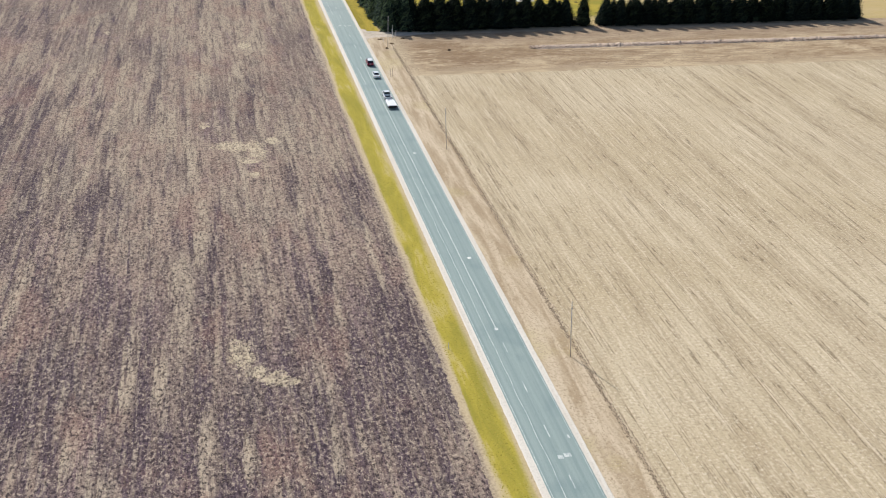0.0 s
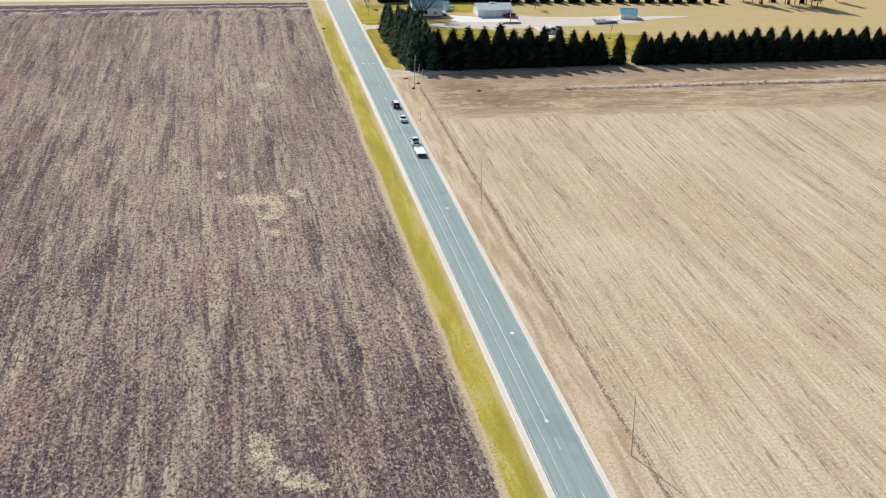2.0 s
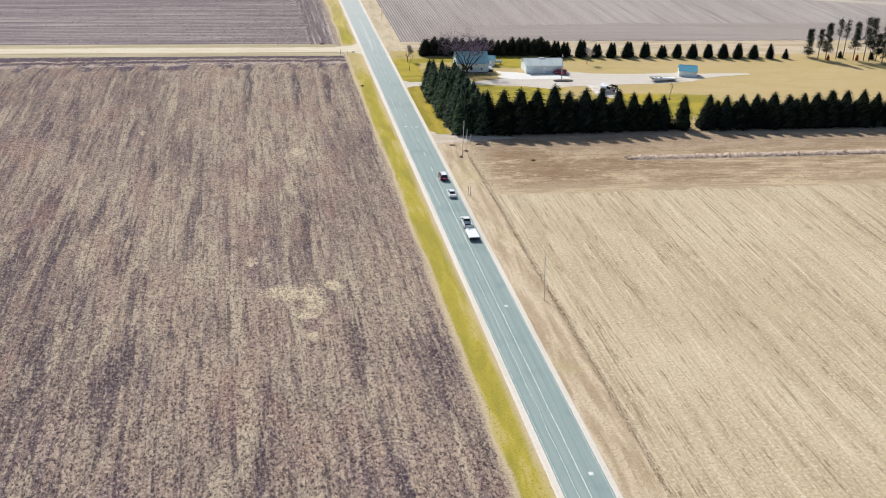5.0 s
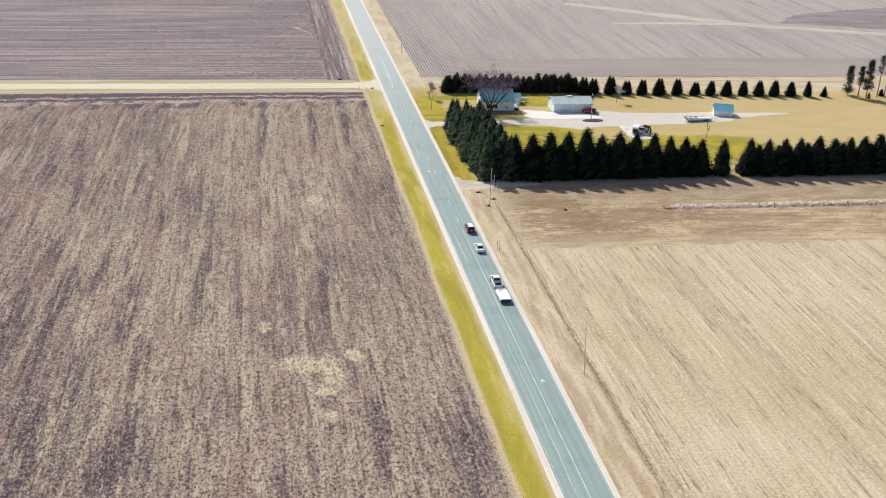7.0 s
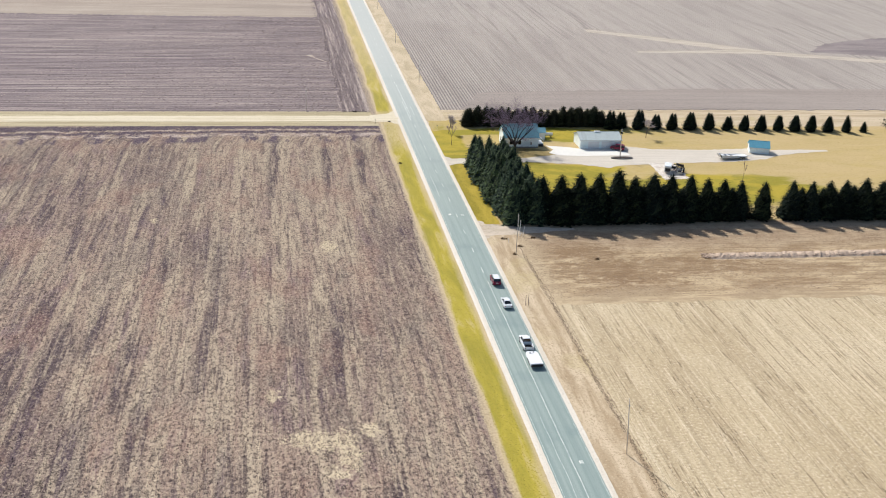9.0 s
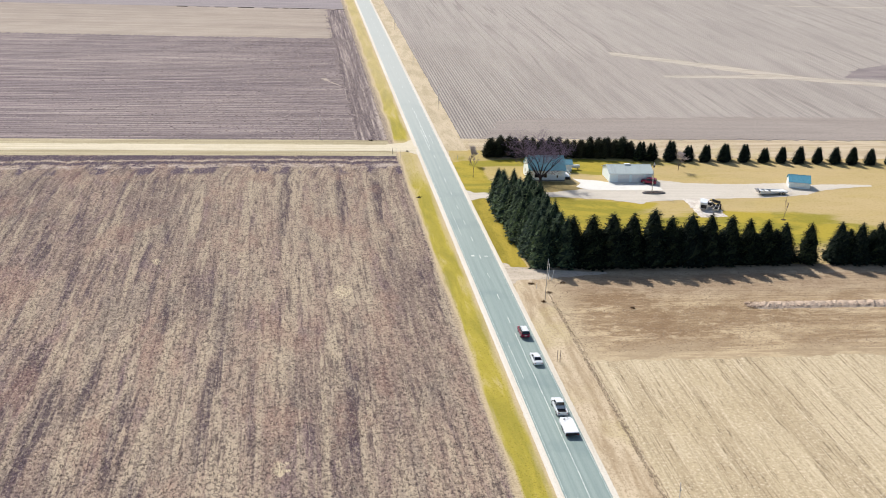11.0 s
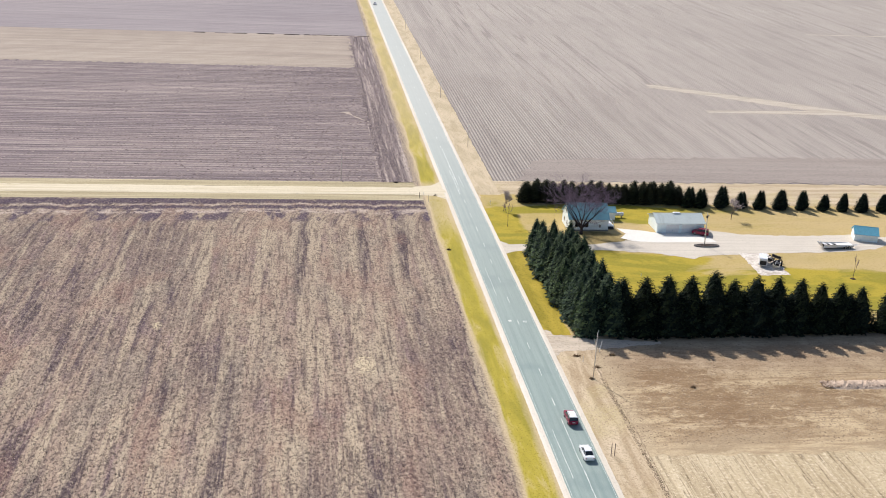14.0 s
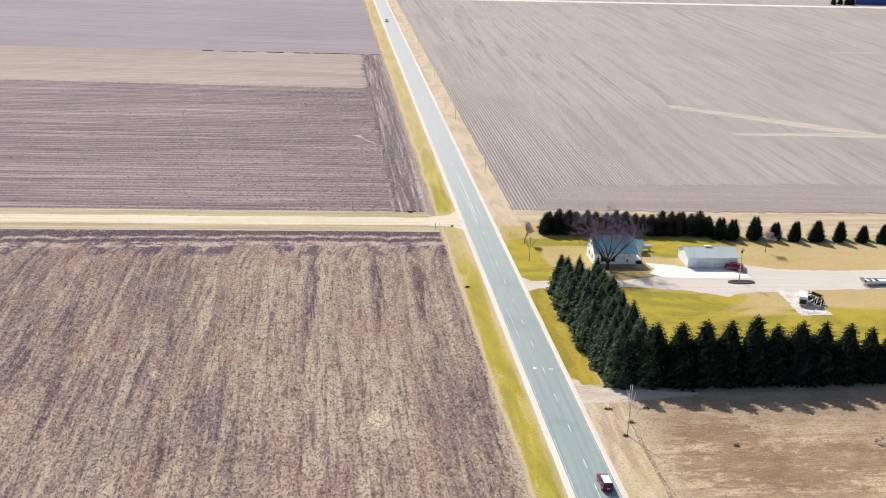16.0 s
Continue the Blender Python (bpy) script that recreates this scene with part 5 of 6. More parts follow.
def spreading_maple(x, y):
    """A broad leafless tree: a short trunk, heavy limbs that arch out low, and a wide haze of fine twigs."""
    r = random.Random(31)
    t = thing("bare_maple", "large leafless maple with dark limbs and purple-brown twigs", "tree", pose(x, y, 0.04))
    bm = bmesh.new()
    tube(bm, (0, 0, -0.1), (0.1, 0.05, 1.6), 0.50, 0.40, 10)
    tube(bm, (0.1, 0.05, 1.6), (0.0, 0.1, 3.0), 0.40, 0.34, 10)
    part("trunk", bm, "limb", t, smooth=True)
    twigs = ([], [])

    def stick(store, a, b, ra, rb, n=3):
        d = (b - a).normalized()
        u = d.orthogonal().normalized()
        v = d.cross(u)
        k = len(store[0])
        for c, rr in ((a, ra), (b, rb)):
            for j in range(n):
                w = 6.2832 * j / n
                store[0].append(c + (u * math.cos(w) + v * math.sin(w)) * rr)
        for j in range(n):
            store[1].append((k + j, k + (j + 1) % n, k + n + (j + 1) % n, k + n + j))

    def branch(store, a, d, ln, rad, lev):
        """A limb in bent pieces; each piece sends out side shoots."""
        seg = 5 if lev == 0 else 4 if lev == 1 else 3
        p, way = a, d
        for i in range(seg):
            way = (way + Vector((r.gauss(0, 0.16), r.gauss(0, 0.16), r.gauss(0.05, 0.12)))).normalized()
            q = p + way * ln / seg
            r0, r1 = rad * (1 - 0.75 * i / seg), rad * (1 - 0.75 * (i + 1) / seg)
            stick(store if lev < 2 else twigs, p, q, r0, r1, 5 if lev == 0 else 3)
            if lev < 4 and i >= (2, 1, 0, 0)[lev]:
                for _ in range(2 if lev < 3 else 1):
                    side = Vector((r.gauss(0, 1), r.gauss(0, 1), r.gauss(0.25, 0.7))).normalized()
                    nd = (way * 0.62 + side * 0.8).normalized()
                    branch(store, q, nd, ln * r.uniform(0.38, 0.58), max(0.019, r1 * 0.55), lev + 1)
            p = q

    for k in range(9):
        a = 6.2832 * k / 9 + r.uniform(-0.25, 0.25)
        up = (0.80, 1.45, 1.0)[k % 3]
        limb = ([], [])
        d = Vector((math.cos(a) * 1.2, math.sin(a) * 0.8, up)).normalized()
        branch(limb, Vector((0, 0.1, 1.9 + 0.25 * (k % 4))), d, r.uniform(8.6, 10.6), 0.21, 0)
        me = bpy.data.meshes.new("limb")
        me.from_pydata(limb[0], [], limb[1])
        me.materials.append(M["limb"])
        new("limb", me).parent = t
    me = bpy.data.meshes.new("twig_crown")
    me.from_pydata(twigs[0], [], twigs[1])
    me.materials.append(M["twig"])
    o = tagged(new("twig_crown", me), "fine purple-brown twigs")
    o.parent = t
    return t


spreading_maple(28.2, 257.6).scale = (1.0, 0.9, 0.86)
bare_tree("young_bare_tree", "slender leafless young tree on the lawn", 76.0, 271.2, 9.0, 0.75, 5, 8, 0.12, "twig_pale", forks=3, thin=0.025)
bare_tree("roadside_bare_tree", "thin leafless tree beside the road verge", 9.0, 263.8, 8.6, 0.40, 5, 12, 0.08, forks=2)
bare_tree("roadside_shrub", "bushy leafless purple-brown shrub near the road", 10.2, 277.0, 7.2, 0.50, 6, 15, 0.10, "twig_pale", forks=3, thin=0.022)
bare_tree("lawn_sapling", "bare sapling standing in a ring of mulch", 90.6, 225.0, 7.4, 0.22, 4, 21, 0.07, forks=2)
bm = bmesh.new()
bmesh.ops.create_cone(bm, cap_ends=True, segments=14, radius1=0.75, radius2=0.5, depth=0.14, matrix=Matrix.Translation((90.6, 225, 0.10)))
tagged(new("mulch_ring", mesh_from("mulch_ring", bm, "mulch")), "dark mulch ring round the sapling", "mulch")


# ---- poles ----
def utility_pole(x, y, h, lean=0.0):
    t = thing("utility_pole", "weathered grey wooden utility pole beside the road", "utility pole", pose(x, y, 0.03, 0, lean, 0), "roadside pole line")
    bm = bmesh.new()
    tube(bm, (0, 0, -0.2), (0, 0, h), 0.10, 0.07, 8)
    part("shaft", bm, "pole", t, smooth=True)
    bm = bmesh.new()
    tube(bm, (0, 0, h), (0, 0, h + 0.22), 0.045, 0.03, 6)
    part("insulator", bm, "white", t, "white insulator pin")
    bm = bmesh.new()
    box(bm, -0.16, 0.16, -0.13, -0.09, h - 1.25, h - 1.05, 0.01)
    part("bracket", bm, "steel", t)
    return t


for px, py, ph in ((10.4, -112, 10.6), (10.4, -14.2, 10.6), (10.0, 83.2, 10.6), (10.2, 172.0, 10.2), (9.6, 347.5, 8.6), (9.0, 425.2, 7.8), (9.4, 513, 8.0), (9.5, 600.5, 8.0), (-35.4, 306.0, 8.0)):
    utility_pole(px, py, ph, -3.2 if py < 100 else 0.0)


def yard_lamp(x, y, h):
    t = thing("yard_lamp_pole", "brown wooden yard lamp pole in a ringed bed", "lamp pole", pose(x, y, 0.09))
    bm = bmesh.new()
    tube(bm, (0, 0, -0.1), (-0.25, 0.1, h), 0.14, 0.10, 8)
    part("shaft", bm, "pole", t, smooth=True)
    bm = bmesh.new()
    tube(bm, (-0.22, 0.1, h - 0.7), (-0.2, -0.7, h - 0.4), 0.03, 0.03, 5)
    part("arm", bm, "steel", t)
    bm = bmesh.new()
    tube(bm, (-0.2, -0.72, h - 0.62), (-0.2, -0.72, h - 0.36), 0.2, 0.08, 10)
    part("lamp_head", bm, "steel", t)
    bm = bmesh.new()
    box(bm, -0.45, 0.02, -0.02, 0.22, h - 1.5, h - 0.9, 0.02)
    part("transformer_box", bm, "black", t)


yard_lamp(60.0, 248.5, 9.4)
bed = thing("planter_bed", "dark stone-edged oval planting bed round the lamp pole", "flower bed", pose(60.6, 248.5, 0.075))
bm = bmesh.new()
bmesh.ops.create_cone(bm, cap_ends=True, segments=24, radius1=1.0, radius2=0.9, depth=0.3, matrix=Matrix.Translation((0, 0, 0.12)) @ Matrix.Diagonal((3.2, 0.85, 1, 1)))
part("soil", bm, "mulch", bed)
stone_me = None
for k in range(34):
    a = 6.283 * k / 34
    if stone_me is None:
        bm = bmesh.new()
        box(bm, -0.33, 0.33, -0.14, 0.14, -0.05, 0.36, 0.05)
        stone_me = mesh_from("edging_stone", bm, "stone")
    o = new("edging_stone", stone_me)
    o.parent = bed
    o.matrix_basis = pose(3.3 * math.cos(a), 0.92 * math.sin(a), 0, 0, 0, math.degrees(math.atan2(0.92 * math.cos(a), -3.3 * math.sin(a))))


def marker(name, label, x, y, h, two=False, mat="white", plate=None, lean=0.0):
    t = thing(name, label, "road post", pose(x, y, 0.05, 0, lean, 0))
    for dx in ((-0.3, 0.3) if two else (0.0,)):
        bm = bmesh.new()
        box(bm, dx - 0.05, dx + 0.05, -0.04, 0.04, -0.1, h, 0.012)
        part("post", bm, mat, t)
    if plate:
        bm = bmesh.new()
        box(bm, -plate[0] / 2, plate[0] / 2, 0.045, 0.065, h - plate[1], h, 0.01)
        part("plate", bm, "steel", t)
    return t


marker("sign_post", "two thin weathered posts beside the road", 6.3, 142.8, 2.5, True, "bark")
marker("gate_post", "tall pale post at the field entrance", 13.8, 184.2, 4.1)
marker("gate_post", "leaning pale post at the field entrance", 14.5, 184.0, 2.6, lean=9)
marker("gate_post", "short leaning pale post at the field entrance", 14.2, 185.2, 2.4, lean=-14)
marker("marker_post", "short white post in the dry grass", 9.9, 179.4, 1.3)
marker("verge_marker", "short white marker post in the grass verge", -9.6, -8.5, 1.2)
marker("lawn_marker", "short white pipe standing on the lawn", 36.0, 226.5, 0.9)
marker("junction_post", "thin grey post at the field corner", -10.7, 285.3, 2.0, mat="pole")
marker("junction_post", "thin dark post near the gravel road", -13.0, 288.6, 1.9, mat="black")
marker("junction_marker", "short white marker at the gravel road edge", -11.4, 292.2, 0.8)
marker("mail_box_post", "white mailbox post beside the farm drive", 7.2, 283.0, 1.2, plate=(0.35, 0.25))


def clump(x, y, r, seed, mat, label, name):
    """A low tangle of dry stalks."""
    g = random.Random(seed)
    t = thing(name, label, "weeds", pose(x, y, 0.05))
    verts, faces = [], []
    for _ in range(90):
        a, d = g.uniform(0, 6.283), r * math.sqrt(g.random())
        b = Vector((math.cos(a) * d, math.sin(a) * d * 0.7, 0))
        tip = b + Vector((g.gauss(0, 0.25), g.gauss(0, 0.25), g.uniform(0.25, 0.75) * (1.2 - d / r)))
        w = Vector((g.gauss(0, 1), g.gauss(0, 1), 0)).normalized() * 0.07
        k = len(verts)
        verts += [b - w, b + w, tip]
        faces.append((k, k + 1, k + 2))
    me = bpy.data.meshes.new("stalks")
    me.from_pydata(verts, [], faces)
    me.materials.append(M[mat])
    o = new("stalks", me)
    o.parent = t


for k, (cx, cy, cr) in enumerate(((9.3, 182.1, 0.9), (16.8, 182.3, 0.8), (12.2, 176.8, 0.9), (9.9, 171.8, 0.6), (29.3, 167.6, 0.5))):
    clump(cx, cy, cr, 60 + k, "weed", "tangled dead brown weeds on the headland edge", "weed_clump")
for k, (cx, cy, cr) in enumerate(((-9.6, 245.0, 0.6), (-7.9, 291.4, 0.5), (-18.7, 304.3, 0.7))):
    clump(cx, cy, cr, 80 + k, "trunk_soil", "small dark weed clump in the verge", "weed_clump")


# tyre arcs where a tractor turned in the ploughed field
for k, (r0, wide, mt) in enumerate(((8.6, 0.30, "clod"), (7.0, 0.26, "clod"), (5.2, 0.22, "chaff"))):
    bm = bmesh.new()
    prev = None
    for i in range(40):
        a = radians(25 + 125 * i / 39)
        w = wide * (0.6 + 0.5 * noise.noise(Vector((i * 0.4, k, 0))))
        row = [bm.verts.new((-28.0 + math.cos(a) * rr * 1.05, 31.0 + math.sin(a) * rr * 1.1, 0.15)) for rr in (r0 - w, r0 + w)]
        if prev:
            bm.faces.new((prev[0], prev[1], row[1], row[0]))
        prev = row
    bmesh.ops.recalc_face_normals(bm, faces=bm.faces[:])
    tagged(new("tyre_track", mesh_from("tyre_track", bm, mt)), "curved tractor tyre track pressed into the ploughed soil", "tyre track", "", "structure")


# ---- buildings ----
def gable_house(t, w, d, eave, ridge, wall, roof, over=0.4, mat_gable=None):
    """Walls and a two-sided roof, ridge along x; the thing's origin is the front left corner."""
    bm = bmesh.new()
    box(bm, 0, w, 0, 0.2, 0, eave)
    part("long_wall", bm, wall, t)
    bm = bmesh.new()
    box(bm, 0, w, d - 0.2, d, 0, eave)
    part("long_wall", bm, wall, t)
    for x0 in (0.0, w - 0.2):
        bm = bmesh.new()
        prism(bm, [(0.203, 0), (d - 0.203, 0), (d - 0.203, eave), (d / 2, ridge - 0.12), (0.203, eave)], "x", x0, x0 + 0.2)
        part("gable_wall", bm, mat_gable or wall, t)
    sl = (ridge - eave) / (d / 2)
    for s in (0, 1):
        bm = bmesh.new()
        y0, z0 = -over, eave - over * sl
        pr = [(y0, z0), (y0, z0 + 0.14), (d / 2, ridge + 0.14), (d / 2, ridge)]
        if s:
            pr = [(d - y, z) for y, z in pr]
        prism(bm, pr, "x", -over, w + over)
        part("roof_slope", bm, roof, t)
    bm = bmesh.new()
    prism(bm, [(d / 2 - 0.16, ridge + 0.09), (d / 2, ridge + 0.2), (d / 2 + 0.16, ridge + 0.09)], "x", -over, w + over)
    part("ridge_cap", bm, roof, t)
    for y in (-over - 0.06, d + over - 0.06):
        bm = bmesh.new()
        z0 = eave - over * sl
        box(bm, -over, w + over, y, y + 0.12, z0 - 0.05, z0 + 0.09, 0.02)
        part("gutter", bm, "white", t)


def window(t, x, y, z, w, h, face="y"):
    bm = bmesh.new()
    if face == "y":
        for a in ((x, x + w, z, z + 0.09), (x, x + w, z + h - 0.09, z + h), (x, x + 0.09, z + 0.092, z + h - 0.092), (x + w - 0.09, x + w, z + 0.092, z + h - 0.092)):
            box(bm, a[0], a[1], y - 0.05, y + 0.02, a[2], a[3])
    else:
        for a in ((y, y + w, z, z + 0.09), (y, y + w, z + h - 0.09, z + h), (y, y + 0.09, z + 0.092, z + h - 0.092), (y + w - 0.09, y + w, z + 0.092, z + h - 0.092)):
            box(bm, x - 0.05, x + 0.02, a[0], a[1], a[2], a[3])
    win = part("window", bm, "white", t)
    bm = bmesh.new()
    if face == "y":
        box(bm, x + 0.07, x + w - 0.07, y - 0.025, y + 0.01, z + 0.07, z + h - 0.07)
    else:
        box(bm, x - 0.025, x + 0.01, y + 0.07, y + w - 0.07, z + 0.07, z + h - 0.07)
    part("pane", bm, "glass", win)


house = thing("farmhouse", "white one-and-a-half storey farmhouse with a teal shingle roof", "house", pose(25.4, 260.2, 0.05))
gable_house(house, 11.0, 8.4, 3.5, 6.7, "siding", "roof_teal", 0.3)
for wx in (1.6, 4.4):
    window(house, wx, 0.0, 1.1, 1.1, 1.3)
window(house, 8.4, 0.0, 1.0, 0.55, 1.0)
window(house, 0.0, 2.0, 1.1, 1.1, 1.3, "x")
window(house, 0.0, 5.2, 1.1, 1.1, 1.3, "x")
window(house, 0.0, 3.6, 4.2, 1.0, 1.1, "x")
bm = bmesh.new()
box(bm, -0.04, 11.04, -0.04, 0.0, 0, 0.45)
part("foundation", bm, "stone", house)
porch = thing("back_porch", "small white side porch with dark steps on the farmhouse", "porch", pose(36.85, 262.6, 0.05))
bm = bmesh.new()
box(bm, 0, 1.9, 0, 4.2, 0, 0.75, 0.02)
part("deck", bm, "white", porch)
for k in range(3):
    bm = bmesh.new()
    box(bm, 0.3, 1.7, -0.3 - 0.3 * k, -0.003 - 0.3 * k, 0, 0.56 - 0.18 * k)
    part("step", bm, "black", porch)
for px, py in ((1.8, 0.1), (1.8, 2.0), (1.8, 4.1)):
    bm = bmesh.new()
    box(bm, px - 0.05, px + 0.05, py - 0.05, py + 0.05, 0.752, 1.75)
    part("rail_post", bm, "white", porch)
bm = bmesh.new()
box(bm, 1.77, 1.83, 0.2, 4.0, 1.62, 1.7)
part("rail", bm, "white", porch)

wing = thing("house_lean_to", "low white lean-to behind the farmhouse", "extension", pose(35.4, 269.7, 0.05))
gable_house(wing, 5.6, 3.4, 2.4, 3.4, "siding", "roof_teal", 0.3)

garage = thing("garage", "long white farm garage with a pale grey-green roof", "garage", pose(50.0, 259.1, 0.09))
gable_house(garage, 13.4, 8.0, 2.8, 4.35, "ribbed", "roof_grey", 0.35)
for k, (gx, gw) in enumerate(((2.6, 3.6), (7.0, 3.6))):
    bm = bmesh.new()
    for q in range(4):
        box(bm, gx, gx + gw, -0.06, -0.003, 0.02 + q * 0.58, 0.58 + q * 0.58, 0.015)
    door = part("overhead_door", bm, "white", garage)
    bm = bmesh.new()
    box(bm, gx + gw / 2 - 0.1, gx + gw / 2 + 0.1, -0.1, -0.062, 0.7, 0.74)
    part("handle", bm, "black", door)
    bm = bmesh.new()
    box(bm, gx - 0.13, gx - 0.003, -0.08, -0.003, 0, 2.45)
    box(bm, gx + gw + 0.003, gx + gw + 0.13, -0.08, -0.003, 0, 2.45)
    box(bm, gx - 0.13, gx + gw + 0.13, -0.08, -0.003, 2.453, 2.58)
    part("door_trim", bm, "siding", garage)
bm = bmesh.new()
box(bm, 5.4, 7.4, 3.6, 4.4, 4.2, 4.66, 0.05)
part("roof_vent", bm, "white", garage)
bm = bmesh.new()
box(bm, 11.3, 12.2, -0.06, -0.003, 0.02, 2.05, 0.02)
part("side_door", bm, "white", garage)

shed = thing("machine_shed", "small white shed with a bright blue metal roof", "shed", pose(104.9, 253.4, 0.09, 0, 0, -17))
gable_house(shed, 6.2, 5.0, 1.95, 3.5, "ribbed", "roof_blue", 0.25)
bm = bmesh.new()
for q in range(3):
    box(bm, -0.06, -0.003, 1.1, 3.9, 0.02 + q * 0.58, 0.58 + q * 0.58, 0.015)
part("sliding_door", bm, "white", shed)


# ---- vehicles ----
def wheel(t, x, y, r, w=0.22):
    bm = bmesh.new()
    tube(bm, (x - w / 2, y, r), (x + w / 2, y, r), r, r, 16)
    ty = part("tyre", bm, "rubber", t, smooth=False)
    bm = bmesh.new()
    for s in (-1, 1):
        tube(bm, (x + s * (w / 2 - 0.01), y, r), (x + s * (w / 2 + 0.012), y, r), r * 0.62, r * 0.55, 12)
    part("rim", bm, "steel", ty)


def loft(bm, stations):
    """Skin over cross-sections (y, half width low, half width high, z low, z high)."""
    prev = None
    first = last = None
    for y, a, b, z0, z1 in stations:
        row = [bm.verts.new(p) for p in ((-a * 0.94, y, z0), (-a, y, z0 + 0.3 * (z1 - z0)), (-a * 0.98, y, z0 + 0.75 * (z1 - z0)), (-b, y, z1), (-b * 0.5, y, z1 + 0.02), (b * 0.5, y, z1 + 0.02), (b, y, z1), (a * 0.98, y, z0 + 0.75 * (z1 - z0)), (a, y, z0 + 0.3 * (z1 - z0)), (a * 0.94, y, z0))]
        n = len(row)
        if prev:
            for i in range(n):
                bm.faces.new((prev[i], prev[(i + 1) % n], row[(i + 1) % n], row[i]))
        else:
            first = row
        prev = last = row
    bm.faces.new(first)
    bm.faces.new(last[::-1])
    bmesh.ops.recalc_face_normals(bm, faces=bm.faces[:])


def cabin(t, y0, y1, yr0, yr1, half, half_top, z0, z1, paint, roof_mat=None):
    """Greenhouse: glass all round, pillars and a painted roof. y0 rear foot, y1 front foot, yr0..yr1 the roof."""
    bm = bmesh.new()
    b = [bm.verts.new(p) for p in ((-half, y0, z0), (half, y0, z0), (half, y1, z0), (-half, y1, z0))]
    u = [bm.verts.new(p) for p in ((-half_top, yr0, z1), (half_top, yr0, z1), (half_top, yr1, z1), (-half_top, yr1, z1))]
    bm.faces.new(u)
    for i in range(4):
        bm.faces.new((b[i], b[(i + 1) % 4], u[(i + 1) % 4], u[i]))
    part("windows", bm, "glass", t)
    bm = bmesh.new()
    ht = half_top + 0.02
    box(bm, -ht, ht, yr0 - 0.06, yr1 + 0.06, z1 - 0.03, z1 + 0.06, 0.04)
    part("roof", bm, roof_mat or paint, t)
    for s in (-1, 1):
        for ya, yb in ((y0, yr0), (y1, yr1), ((y0 + y1) / 2 - 0.1, (yr0 + yr1) / 2)):
            bm = bmesh.new()
            tube(bm, (s * (half + 0.01), ya, z0), (s * (half_top + 0.01), yb, z1), 0.055, 0.045, 5)
            part("pillar", bm, paint, t)


def lights(t, half, yf, yr, z, w=0.28):
    for s in (-1, 1):
        for y, mt, nm in ((yf, "clear", "headlight"), (yr, "tail", "tail_light")):
            bm = bmesh.new()
            x0 = s * (half - 0.05)
            box(bm, min(x0, x0 - s * w), max(x0, x0 - s * w), y - 0.04, y + 0.04, z, z + 0.16, 0.02)
            part(nm, bm, mt, t)


def sedan(x, y, turn, paint, label, name="car"):
    t = thing(name, label, "car", pose(x, y, 0.19, 0, 0, turn))
    bm = bmesh.new()
    loft(bm, [(-2.35, 0.78, 0.70, 0.38, 0.86), (-2.1, 0.90, 0.78, 0.24, 0.98), (-1.3, 0.92, 0.82, 0.22, 1.00), (0.9, 0.92, 0.82, 0.22, 0.97), (1.9, 0.90, 0.78, 0.24, 0.86), (2.25, 0.84, 0.70, 0.28, 0.76), (2.38, 0.70, 0.60, 0.36, 0.66)])
    part("body", bm, paint, t)
    cabin(t, -1.75, 1.15, -0.95, 0.30, 0.80, 0.60, 0.97, 1.42, paint)
    for wx in (-0.80, 0.80):
        for wy in (-1.38, 1.42):
            wheel(t, wx, wy, 0.33)
    lights(t, 0.86, 2.26, -2.32, 0.66)
    bm = bmesh.new()
    for s in (-1, 1):
        box(bm, s * 0.97 - 0.09, s * 0.97 + 0.09, 0.72, 0.86, 0.98, 1.1, 0.03)
    part("mirror", bm, paint, t)
    bm = bmesh.new()
    box(bm, -0.26, 0.26, -2.40, -2.36, 0.55, 0.68)
    part("number_plate", bm, "white", t)
    return t


def suv(x, y, turn, paint, label, name="suv", roof=None):
    t = thing(name, label, "car", pose(x, y, 0.19, 0, 0, turn))
    bm = bmesh.new()
    loft(bm, [(-2.3, 0.84, 0.80, 0.42, 0.98), (-2.15, 0.92, 0.86, 0.28, 1.08), (-1.2, 0.94, 0.88, 0.26, 1.10), (0.9, 0.94, 0.88, 0.26, 1.08), (1.9, 0.92, 0.84, 0.28, 1.00), (2.22, 0.88, 0.76, 0.32, 0.88), (2.34, 0.74, 0.66, 0.4, 0.74)])
    part("body", bm, paint, t)
    cabin(t, -2.2, 1.2, -1.95, 0.45, 0.85, 0.70, 1.08, 1.66, paint, roof)
    for wx in (-0.82, 0.82):
        for wy in (-1.36, 1.40):
            wheel(t, wx, wy, 0.36)
    lights(t, 0.88, 2.24, -2.26, 0.80, 0.24)
    bm = bmesh.new()
    for s in (-1, 1):
        tube(bm, (s * 0.62, -1.7, 1.78), (s * 0.62, 0.2, 1.78), 0.025, 0.025, 5)
    part("roof_rail", bm, "black", t)
    bm = bmesh.new()
    box(bm, -0.26, 0.26, -2.37, -2.33, 0.72, 0.85)
    part("number_plate", bm, "white", t)
    return t


